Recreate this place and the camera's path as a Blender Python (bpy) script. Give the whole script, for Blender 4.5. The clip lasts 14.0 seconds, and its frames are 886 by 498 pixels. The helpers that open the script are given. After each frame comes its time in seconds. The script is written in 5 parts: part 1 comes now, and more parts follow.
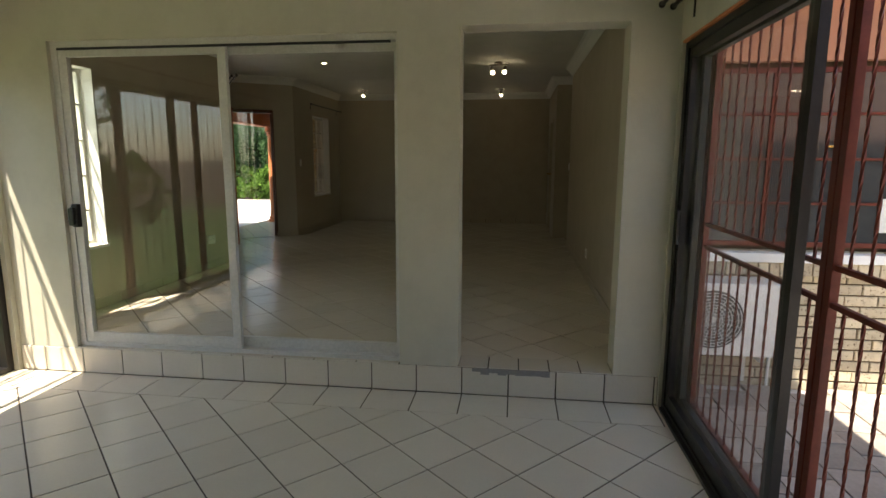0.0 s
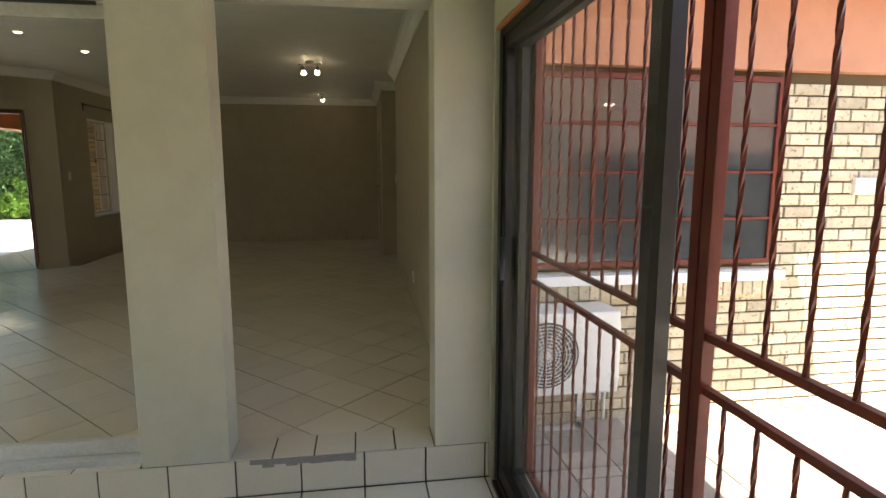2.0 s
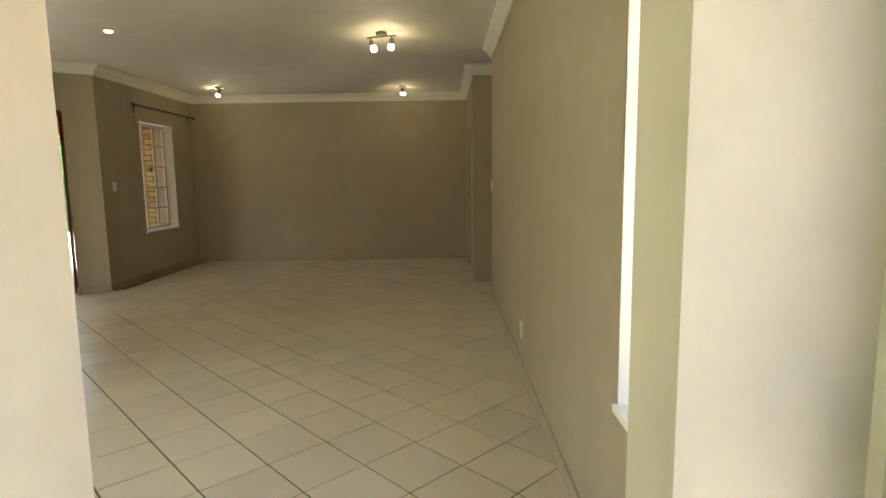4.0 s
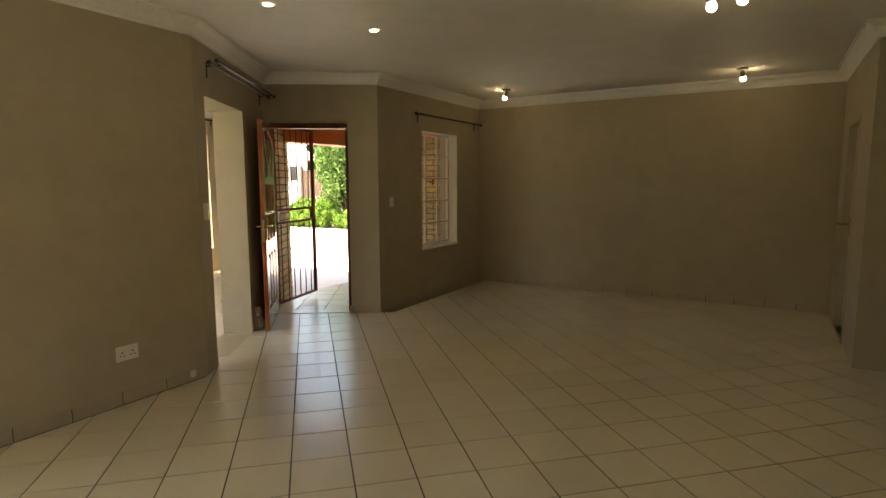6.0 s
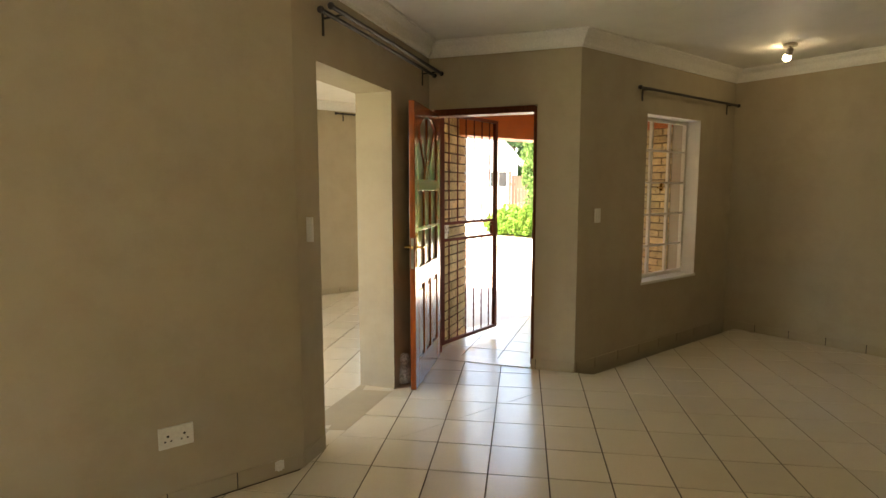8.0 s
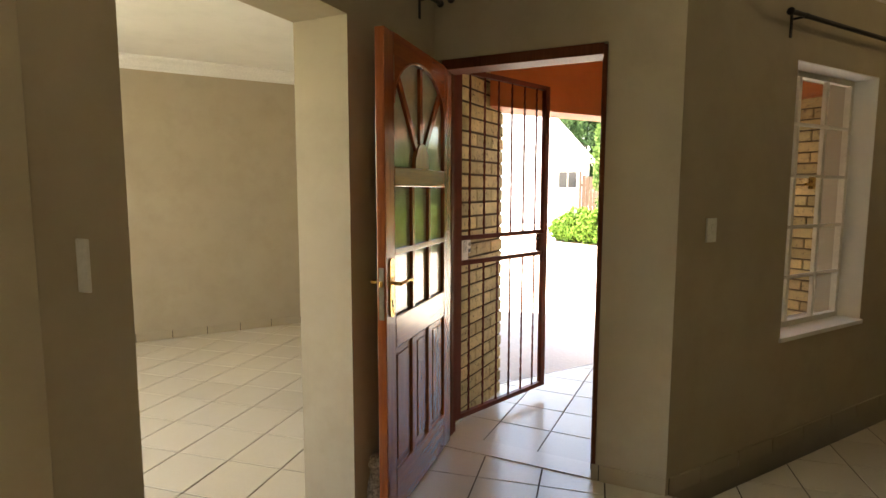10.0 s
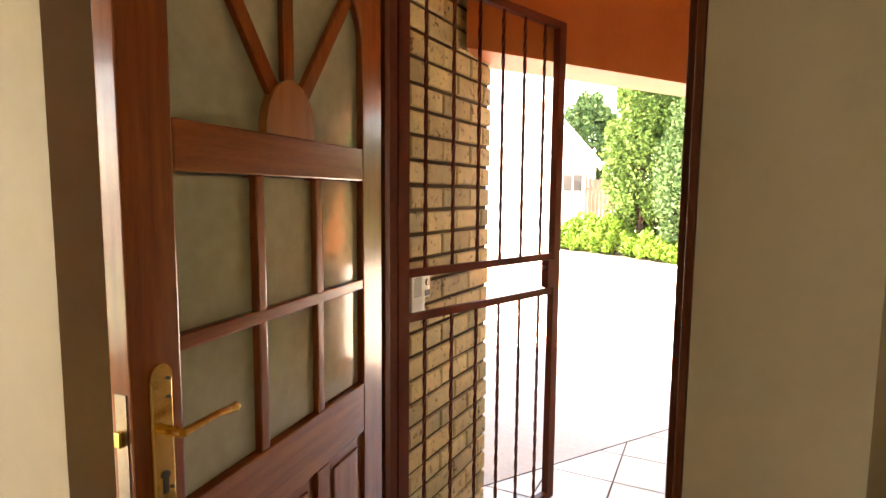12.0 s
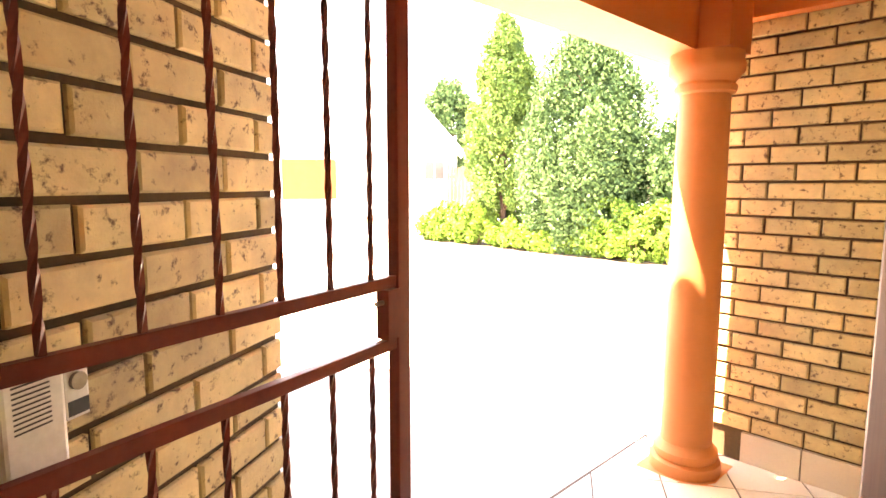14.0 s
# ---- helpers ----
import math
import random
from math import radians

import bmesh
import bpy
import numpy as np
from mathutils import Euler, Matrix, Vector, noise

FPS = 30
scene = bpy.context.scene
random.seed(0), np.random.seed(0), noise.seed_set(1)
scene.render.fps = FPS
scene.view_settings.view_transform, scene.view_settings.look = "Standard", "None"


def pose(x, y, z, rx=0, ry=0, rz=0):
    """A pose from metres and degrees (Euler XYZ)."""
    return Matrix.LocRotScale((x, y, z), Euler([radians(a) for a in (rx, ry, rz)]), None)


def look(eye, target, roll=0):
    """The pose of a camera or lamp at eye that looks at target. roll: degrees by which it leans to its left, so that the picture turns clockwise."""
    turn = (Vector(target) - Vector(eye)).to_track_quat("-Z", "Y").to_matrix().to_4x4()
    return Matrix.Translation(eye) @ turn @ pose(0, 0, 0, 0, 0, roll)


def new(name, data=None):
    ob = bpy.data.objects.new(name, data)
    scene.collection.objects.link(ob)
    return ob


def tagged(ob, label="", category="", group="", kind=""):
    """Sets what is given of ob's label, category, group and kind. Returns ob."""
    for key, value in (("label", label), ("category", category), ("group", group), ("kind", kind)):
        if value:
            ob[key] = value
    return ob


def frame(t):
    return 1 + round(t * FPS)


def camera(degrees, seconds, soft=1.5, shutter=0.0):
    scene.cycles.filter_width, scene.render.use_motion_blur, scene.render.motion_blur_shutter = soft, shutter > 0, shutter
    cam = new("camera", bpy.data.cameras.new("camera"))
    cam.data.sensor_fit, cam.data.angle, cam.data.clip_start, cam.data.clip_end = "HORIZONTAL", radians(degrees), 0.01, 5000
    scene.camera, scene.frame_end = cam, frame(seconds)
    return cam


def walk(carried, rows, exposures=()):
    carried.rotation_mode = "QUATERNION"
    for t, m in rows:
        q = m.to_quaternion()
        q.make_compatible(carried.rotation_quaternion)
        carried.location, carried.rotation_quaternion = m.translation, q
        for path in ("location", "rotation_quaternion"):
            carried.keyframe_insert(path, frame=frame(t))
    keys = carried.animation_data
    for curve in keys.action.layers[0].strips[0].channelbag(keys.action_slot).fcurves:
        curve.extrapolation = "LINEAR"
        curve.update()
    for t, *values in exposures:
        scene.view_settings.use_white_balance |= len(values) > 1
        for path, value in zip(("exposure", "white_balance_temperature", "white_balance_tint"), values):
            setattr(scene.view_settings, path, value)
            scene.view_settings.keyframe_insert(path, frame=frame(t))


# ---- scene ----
cam = camera(77.5, 14.0)
PATH = [
    (0, (0.339, -3.404, 1.329), (0.086, -1.446, 1.009), 0.2),
    (0.5, (0.362, -3.38, 1.318), (0.327, -1.402, 1.025), 0.8),
    (1, (0.469, -3.143, 1.313), (0.58, -1.167, 1.026), 0.1),
    (1.5, (0.539, -2.887, 1.329), (0.783, -0.922, 1.045), -0.1),
    (2, (0.626, -2.551, 1.358), (0.924, -0.594, 1.073), 0.0),
    (2.2, (0.658, -2.373, 1.362), (0.959, -0.417, 1.074), -0.3),
    (4.3, (0.651, -0.482, 1.305), (0.516, 1.498, 1.058), -0.5),
    (4.5, (0.582, -0.304, 1.319), (0.355, 1.668, 1.073), -0.3),
    (5, (0.554, 0.17, 1.388), (0.094, 2.1, 1.134), -0.4),
    (5.5, (0.517, 0.54, 1.462), (-0.226, 2.379, 1.208), -0.3),
    (6, (0.364, 0.847, 1.492), (-0.648, 2.555, 1.251), -0.2),
    (6.5, (0.159, 1.189, 1.5), (-1.086, 2.737, 1.264), -0.1),
    (7, (-0.085, 1.594, 1.477), (-1.495, 2.995, 1.252), -0.2),
    (7.5, (-0.378, 1.977, 1.517), (-1.882, 3.275, 1.282), 0.0),
    (8, (-0.647, 2.374, 1.483), (-2.225, 3.584, 1.266), -0.1),
    (8.2, (-0.74, 2.518, 1.51), (-2.345, 3.689, 1.281), 0.0),
    (10.3, (-2.024, 3.824, 1.447), (-3.752, 4.811, 1.242), 0.1),
    (10.5, (-2.162, 3.918, 1.447), (-3.895, 4.896, 1.243), 0.2),
    (11, (-2.458, 4.145, 1.444), (-4.194, 5.117, 1.238), 0.5),
    (11.5, (-2.72, 4.383, 1.436), (-4.456, 5.354, 1.235), 0.4),
    (12, (-2.962, 4.604, 1.435), (-4.685, 5.599, 1.236), 0.5),
    (12.5, (-3.211, 4.847, 1.424), (-4.895, 5.908, 1.223), 0.7),
    (13, (-3.435, 5.047, 1.417), (-5.06, 6.194, 1.209), 0.7),
    (13.5, (-3.624, 5.213, 1.406), (-5.148, 6.491, 1.191), 0.5),
    (14, (-3.775, 5.389, 1.401), (-5.206, 6.767, 1.167), 0.1),
]
EXPOSURES = [(0.0, 1.6, 7100, 10), (1.5, 2.2, 7250, 9), (2.2, 2.45, 7250, 9), (4.3, 4.1, 7800, 10), (5.0, 4.2, 8600, 13), (5.5, 3.65, 8700, 13), (6.5, 3.0, 8800, 14), (8.0, 3.75, 8600, 13), (10.5, 3.45, 8300, 14), (12.0, 3.95, 9300, 21), (13.0, 4.66, 10000, 29), (14.0, 4.64, 9800, 26)]
walk(cam, [(t, look(e, g, r)) for t, e, g, r in PATH], EXPOSURES)

# ---- world, sun, exposure ----
SUN = Vector((0.31, 0.33, -1.0)).normalized()
world = bpy.data.worlds.new("world")
scene.world = world
world.use_nodes = True
wn = world.node_tree.nodes
sky = wn.new("ShaderNodeTexSky")
sky.sky_type = "NISHITA"
sky.sun_disc = False
sky.sun_elevation = math.asin(-SUN.z)
sky.sun_rotation = math.atan2(-SUN.x, -SUN.y)
wn["Background"].inputs["Strength"].default_value = 0.15
world.node_tree.links.new(sky.outputs[0], wn["Background"].inputs["Color"])
sun = new("sun", bpy.data.lights.new("sun", "SUN"))
sun.data.energy = 5.0
sun.data.angle = radians(0.53)
sun.data.color = (1.0, 0.95, 0.87)
sun.rotation_euler = SUN.to_track_quat("-Z", "Y").to_euler()
# fill lamp added in the opening of the unseen window_5, brightens the next room
room_fill_light = new("room_fill_light", bpy.data.lights.new("room_fill_light", "AREA"))
room_fill_light.data.shape = "RECTANGLE"
room_fill_light.data.size, room_fill_light.data.size_y = 2.3, 1.7
room_fill_light.data.energy = 4.4
room_fill_light.data.color = (0.84, 0.93, 1.0)
room_fill_light.matrix_world = pose(-5.4, 1.50, 1.35, 90, 0, 0)

# fill lamp added outside window_3 to strengthen the daylight on the right-hand wall
garden_fill = new("garden_window_fill", bpy.data.lights.new("garden_window_fill", "AREA"))
garden_fill.data.shape = "RECTANGLE"
garden_fill.data.size, garden_fill.data.size_y = 0.72, 1.5
garden_fill.data.energy = 2.4
garden_fill.data.color = (0.93, 1.0, 0.86)
garden_fill.matrix_world = pose(-3.60, 0.785, 1.33, 0, -90, 0) @ pose(0, 0, 0, 0, 0, 90)

# ---- materials ----
def nodes_of(name):
    m = bpy.data.materials.new(name)
    m.use_nodes = True
    return m, m.node_tree.nodes, m.node_tree.links, m.node_tree.nodes["Principled BSDF"]


def mix(n, l, fac, a, b, how="MIX"):
    x = n.new("ShaderNodeMix")
    x.data_type = "RGBA"
    x.blend_type = how
    if isinstance(fac, (int, float)):
        x.inputs[0].default_value = fac
    else:
        l.new(fac, x.inputs[0])
    for s, v in ((x.inputs[6], a), (x.inputs[7], b)):
        if isinstance(v, tuple):
            s.default_value = (*v, 1)
        else:
            l.new(v, s)
    return x.outputs[2]


def noise_of(n, l, scale, detail=4.0, rough=0.55, coords="Object", stretch=None, each=False):
    c = n.new("ShaderNodeTexCoord")
    t = n.new("ShaderNodeTexNoise")
    t.inputs["Scale"].default_value = scale
    t.inputs["Detail"].default_value = detail
    t.inputs["Roughness"].default_value = rough
    out = c.outputs[coords]
    if stretch:
        mp = n.new("ShaderNodeMapping")
        mp.inputs["Scale"].default_value = stretch
        l.new(out, mp.inputs[0])
        out = mp.outputs[0]
    l.new(out, t.inputs["Vector"])
    if each:
        t.noise_dimensions = "4D"
        info = n.new("ShaderNodeObjectInfo")
        mul = n.new("ShaderNodeMath")
        mul.operation = "MULTIPLY"
        mul.inputs[1].default_value = 60.0
        l.new(info.outputs["Random"], mul.inputs[0])
        l.new(mul.outputs[0], t.inputs["W"])
    return t.outputs["Fac"]


def ramp(n, l, src, lo, hi):
    r = n.new("ShaderNodeMapRange")
    r.inputs[1].default_value, r.inputs[2].default_value = lo, hi
    l.new(src, r.inputs[0])
    return r.outputs[0]


def bump(n, l, src, strength, dist, bsdf):
    b = n.new("ShaderNodeBump")
    b.inputs["Strength"].default_value = strength
    b.inputs["Distance"].default_value = dist
    l.new(src, b.inputs["Height"])
    l.new(b.outputs[0], bsdf.inputs["Normal"])


def surface(name, base, dark, scale=2.0, fine=60.0, rough=0.7, bumps=0.15, dist=0.002, vary=0.0, metal=0.0, stretch=None, spec=0.5):
    """Two colours mixed by a coarse noise, a fine grain, and a bump."""
    m, n, l, b = nodes_of(name)
    big = ramp(n, l, noise_of(n, l, scale, 5, stretch=stretch), 0.3, 0.7)
    small = noise_of(n, l, fine, 4, stretch=stretch)
    col = mix(n, l, big, dark, base)
    col = mix(n, l, 0.22, col, mix(n, l, ramp(n, l, small, 0.3, 0.7), tuple(c * 0.6 for c in dark), tuple(min(1, c * 1.15) for c in base)))
    if vary:
        info = n.new("ShaderNodeObjectInfo")
        hsv = n.new("ShaderNodeHueSaturation")
        l.new(col, hsv.inputs["Color"])
        r = n.new("ShaderNodeMapRange")
        r.inputs[3].default_value, r.inputs[4].default_value = 1 - vary, 1 + vary
        l.new(info.outputs["Random"], r.inputs[0])
        l.new(r.outputs[0], hsv.inputs["Value"])
        col = hsv.outputs[0]
    l.new(col, b.inputs["Base Color"])
    rr = n.new("ShaderNodeMapRange")
    rr.inputs[3].default_value, rr.inputs[4].default_value = max(0.02, rough - 0.08), min(1, rough + 0.08)
    l.new(small, rr.inputs[0])
    l.new(rr.outputs[0], b.inputs["Roughness"])
    b.inputs["Metallic"].default_value = metal
    b.inputs["Specular IOR Level"].default_value = spec
    if bumps:
        bump(n, l, small, bumps, dist, b)
    return m


def plaster(name, base, dark):
    """Painted plaster: soft trowel waves and a fine roller stipple."""
    m, n, l, b = nodes_of(name)
    wave = noise_of(n, l, 1.3, 4)
    grime = ramp(n, l, noise_of(n, l, 3.5, 6, 0.7), 0.45, 0.75)
    col = mix(n, l, ramp(n, l, wave, 0.3, 0.7), dark, base)
    col = mix(n, l, grime, col, tuple(c * 0.93 for c in dark))
    l.new(col, b.inputs["Base Color"])
    b.inputs["Roughness"].default_value = 0.62
    b.inputs["Specular IOR Level"].default_value = 0.3
    bump(n, l, noise_of(n, l, 30, 8, 0.7), 0.22, 0.005, b)
    return m


def tile_stuff(name, base, dark, rough=0.22):
    m, n, l, b = nodes_of(name)
    cloud = ramp(n, l, noise_of(n, l, 4.5, 5, 0.65, each=True), 0.25, 0.8)
    speck = ramp(n, l, noise_of(n, l, 70, 3, 0.7), 0.5, 0.85)
    col = mix(n, l, cloud, dark, base)
    col = mix(n, l, speck, col, tuple(c * 0.94 for c in dark))
    info = n.new("ShaderNodeObjectInfo")
    r = n.new("ShaderNodeMapRange")
    r.inputs[3].default_value, r.inputs[4].default_value = 0.95, 1.04
    l.new(info.outputs["Random"], r.inputs[0])
    hsv = n.new("ShaderNodeHueSaturation")
    l.new(col, hsv.inputs["Color"])
    l.new(r.outputs[0], hsv.inputs["Value"])
    l.new(hsv.outputs[0], b.inputs["Base Color"])
    rr = n.new("ShaderNodeMapRange")
    rr.inputs[3].default_value, rr.inputs[4].default_value = rough - 0.02, rough + 0.05
    l.new(noise_of(n, l, 7, 5, 0.7, each=True), rr.inputs[0])
    l.new(rr.outputs[0], b.inputs["Roughness"])
    bump(n, l, noise_of(n, l, 14, 3), 0.05, 0.003, b)
    return m


def brick_stuff(name, base, dark):
    """Pale face brick with dark iron flecks, each brick a little different."""
    m, n, l, b = nodes_of(name)
    cloud = ramp(n, l, noise_of(n, l, 9, 5, 0.7, each=True), 0.3, 0.7)
    fleck = ramp(n, l, noise_of(n, l, 34, 4, 0.7, each=True), 0.565, 0.66)
    col = mix(n, l, cloud, dark, base)
    col = mix(n, l, fleck, col, (0.14, 0.085, 0.05))
    info = n.new("ShaderNodeObjectInfo")
    geo = n.new("ShaderNodeNewGeometry")
    add = n.new("ShaderNodeMath")
    add.operation = "ADD"
    l.new(info.outputs["Random"], add.inputs[0])
    l.new(geo.outputs["Random Per Island"], add.inputs[1])
    fr = n.new("ShaderNodeMath")
    fr.operation = "FRACT"
    l.new(add.outputs[0], fr.inputs[0])
    hsv = n.new("ShaderNodeHueSaturation")
    r = n.new("ShaderNodeMapRange")
    r.inputs[3].default_value, r.inputs[4].default_value = 0.72, 1.12
    l.new(fr.outputs[0], r.inputs[0])
    l.new(col, hsv.inputs["Color"])
    l.new(r.outputs[0], hsv.inputs["Value"])
    l.new(hsv.outputs[0], b.inputs["Base Color"])
    b.inputs["Roughness"].default_value = 0.85
    bump(n, l, noise_of(n, l, 50, 5, 0.7), 0.5, 0.005, b)
    return m


def wood_stuff(name, base, dark, rough=0.25, stretch=(22, 22, 1.4), coat=0.35, spec=0.5):
    m, n, l, b = nodes_of(name)
    grain = noise_of(n, l, 3.0, 6, 0.65, stretch=stretch)
    fine = noise_of(n, l, 9.0, 4, 0.6, stretch=(stretch[0] * 3, stretch[1] * 3, stretch[2] * 2))
    col = mix(n, l, ramp(n, l, grain, 0.32, 0.68), dark, base)
    col = mix(n, l, 0.25, col, mix(n, l, ramp(n, l, fine, 0.3, 0.7), tuple(c * 0.5 for c in dark), base))
    l.new(col, b.inputs["Base Color"])
    b.inputs["Roughness"].default_value = rough
    b.inputs["Coat Weight"].default_value = coat
    b.inputs["Specular IOR Level"].default_value = spec
    b.inputs["Coat Roughness"].default_value = 0.12
    bump(n, l, fine, 0.08, 0.001, b)
    return m


def glass_stuff(name, tint=(0.985, 0.99, 0.985), gloss=1.0, edge=0.9):
    m = bpy.data.materials.new(name)
    m.use_nodes = True
    n, l = m.node_tree.nodes, m.node_tree.links
    n.remove(n["Principled BSDF"])
    tr = n.new("ShaderNodeBsdfTransparent")
    tr.inputs[0].default_value = (*tint, 1)
    gl = n.new("ShaderNodeBsdfGlossy")
    gl.inputs["Roughness"].default_value = 0.015
    gl.inputs["Color"].default_value = (gloss, gloss, gloss, 1)
    lw = n.new("ShaderNodeLayerWeight")
    lw.inputs["Blend"].default_value = 0.5
    pw = n.new("ShaderNodeMath")
    pw.operation = "POWER"
    pw.inputs[1].default_value = 5.0
    l.new(lw.outputs["Facing"], pw.inputs[0])
    fr = n.new("ShaderNodeMath")
    fr.operation = "MULTIPLY_ADD"
    fr.inputs[1].default_value, fr.inputs[2].default_value = edge, 0.04
    l.new(pw.outputs[0], fr.inputs[0])
    mx = n.new("ShaderNodeMixShader")
    l.new(fr.outputs[0], mx.inputs[0])
    l.new(tr.outputs[0], mx.inputs[1])
    l.new(gl.outputs[0], mx.inputs[2])
    l.new(mx.outputs[0], n["Material Output"].inputs[0])
    return m


def lamp_stuff(name, colour, strength):
    m, n, l, b = nodes_of(name)
    b.inputs["Base Color"].default_value = (*colour, 1)
    b.inputs["Emission Color"].default_value = (*colour, 1)
    b.inputs["Emission Strength"].default_value = strength
    return m


def leaf_stuff(name, base, dark):
    m, n, l, b = nodes_of(name)
    geo = n.new("ShaderNodeNewGeometry")
    col = mix(n, l, geo.outputs["Random Per Island"], dark, base)
    l.new(col, b.inputs["Base Color"])
    b.inputs["Roughness"].default_value = 0.75
    b.inputs["Specular IOR Level"].default_value = 0.15
    return m


M_TAUPE = plaster("taupe_paint", (0.42, 0.355, 0.255), (0.39, 0.325, 0.23))
M_CREAM = plaster("cream_paint", (0.56, 0.53, 0.425), (0.52, 0.49, 0.385))
M_WHITE = plaster("white_paint", (0.80, 0.78, 0.74), (0.77, 0.75, 0.70))
M_CORNICE = surface("cornice_white", (0.78, 0.76, 0.72), (0.74, 0.72, 0.67), rough=0.6, bumps=0.03)
M_TILE = tile_stuff("cream_tile", (0.68, 0.61, 0.49), (0.64, 0.57, 0.45))
M_GROUT = surface("dark_grout", (0.10, 0.07, 0.05), (0.06, 0.045, 0.035), rough=0.95)
M_MORTAR = surface("grey_mortar", (0.30, 0.28, 0.26), (0.22, 0.20, 0.18), rough=0.95, bumps=0.6, dist=0.006)
M_BRICK = brick_stuff("yellow_face_brick", (0.74, 0.58, 0.285), (0.49, 0.375, 0.205))
M_BRICKPALE = brick_stuff("pale_face_brick", (0.64, 0.54, 0.37), (0.45, 0.375, 0.265))
M_BRICKJOINT = surface("brown_mortar", (0.115, 0.075, 0.036), (0.07, 0.045, 0.022), rough=0.95, bumps=0.5, dist=0.004)
M_DOORWOOD = wood_stuff("red_brown_wood", (0.30, 0.072, 0.016), (0.185, 0.040, 0.010), coat=0.34, spec=0.45)
M_DOORRAIL = wood_stuff("red_brown_wood_across", (0.32, 0.080, 0.018), (0.20, 0.045, 0.011), stretch=(1.4, 22, 22), coat=0.34, spec=0.45)
M_FRAMEWOOD = wood_stuff("dark_brown_wood", (0.16, 0.046, 0.018), (0.10, 0.028, 0.011), 0.55, coat=0.0, spec=0.12)
M_STEELRED = surface("oxide_red_steel", (0.17, 0.034, 0.018), (0.11, 0.022, 0.012), 9, 70, 0.42, 0.15, 0.001, spec=0.25)
M_BRONZE = surface("bronze_aluminium", (0.035, 0.03, 0.027), (0.022, 0.02, 0.018), 5, 80, 0.35, 0.05, 0.001, metal=0.4)
M_ALU = surface("white_aluminium", (0.62, 0.60, 0.55), (0.54, 0.52, 0.47), 5, 60, 0.4, 0.05, 0.001)
M_WINSTEEL = surface("cream_window_steel", (0.72, 0.69, 0.60), (0.62, 0.58, 0.49), 8, 60, 0.45, 0.1, 0.001)
M_TERRA = plaster("terracotta_paint", (0.56, 0.17, 0.055), (0.50, 0.145, 0.045))
M_PEACH = plaster("peach_paint", (0.66, 0.25, 0.10), (0.60, 0.21, 0.08))
M_BRASS = surface("polished_brass", (0.78, 0.52, 0.18), (0.66, 0.41, 0.12), 20, 90, 0.22, 0.05, 0.0005, metal=1.0)
M_BLACKIRON = surface("black_iron", (0.03, 0.022, 0.018), (0.018, 0.014, 0.012), 9, 80, 0.45, 0.1, 0.001, metal=0.3)
M_NICKEL = surface("brushed_nickel", (0.42, 0.38, 0.32), (0.30, 0.27, 0.22), 9, 80, 0.32, 0.05, 0.001, metal=0.9)
M_PLASTIC = surface("white_plastic", (0.76, 0.74, 0.69), (0.70, 0.68, 0.62), 6, 70, 0.35, 0.02, 0.0005)
M_DARKPLASTIC = surface("dark_plastic", (0.03, 0.03, 0.03), (0.02, 0.02, 0.02), 6, 70, 0.4, 0.02, 0.0005)
M_GLASS = glass_stuff("clear_glass")
M_GLASSTHIN = glass_stuff("thin_clear_glass", (0.995, 0.995, 0.995), 1.0, 0.25)
M_BULB = lamp_stuff("lit_bulb", (1.0, 0.86, 0.58), 6.0)
M_PAVER = surface("grey_brown_paver", (0.34, 0.29, 0.245), (0.24, 0.20, 0.165), 4, 45, 0.85, 0.5, 0.004, vary=0.2)
M_DRIVE = surface("pale_concrete_drive", (0.58, 0.55, 0.50), (0.50, 0.47, 0.42), 1.2, 30, 0.85, 0.3, 0.004)
M_SOIL = surface("earth", (0.12, 0.085, 0.05), (0.07, 0.05, 0.03), 3, 30, 0.95, 0.8, 0.02)
M_LAWN = surface("lawn_green", (0.10, 0.16, 0.035), (0.06, 0.11, 0.022), 1.5, 50, 0.9, 0.8, 0.02)
M_ROOF = surface("terracotta_roof_tile", (0.32, 0.16, 0.09), (0.22, 0.105, 0.06), 3, 30, 0.85, 0.4, 0.01, vary=0.15)
M_HOUSE = plaster("white_house_paint", (0.82, 0.81, 0.78), (0.78, 0.77, 0.73))
M_BARK = surface("bark", (0.16, 0.10, 0.065), (0.09, 0.055, 0.035), 6, 35, 0.95, 0.9, 0.02, stretch=(1, 1, 0.25))
M_LEAF_A = leaf_stuff("conifer_leaf", (0.15, 0.245, 0.062), (0.04, 0.092, 0.022))
M_LEAF_B = leaf_stuff("shrub_leaf", (0.18, 0.31, 0.05), (0.06, 0.13, 0.018))
M_LEAF_C = leaf_stuff("dark_conifer_leaf", (0.09, 0.165, 0.058), (0.026, 0.062, 0.021))
M_CLAY = plaster("faded_clay_paint", (0.48, 0.23, 0.14), (0.43, 0.20, 0.12))
M_OCHRE = plaster("ochre_paint", (0.21, 0.075, 0.022), (0.18, 0.063, 0.018))
M_CLOTH = surface("patterned_cloth", (0.62, 0.60, 0.56), (0.10, 0.09, 0.085), 60, 120, 0.9, 0.3, 0.002)
M_WINDARK = surface("dark_window_glass", (0.05, 0.055, 0.055), (0.035, 0.038, 0.04), 3, 20, 0.08, 0.0, spec=1.0)
M_ROOFTILE = surface("brown_roof_tile", (0.34, 0.21, 0.14), (0.22, 0.14, 0.10), 1.2, 30, 0.85, 0.4, 0.004)

# ---- builders ----
def axes(p, deg, z=0.0):
    """A local frame: x along deg in plan, y to its left, z up."""
    return pose(p[0], p[1], z, 0, 0, deg)


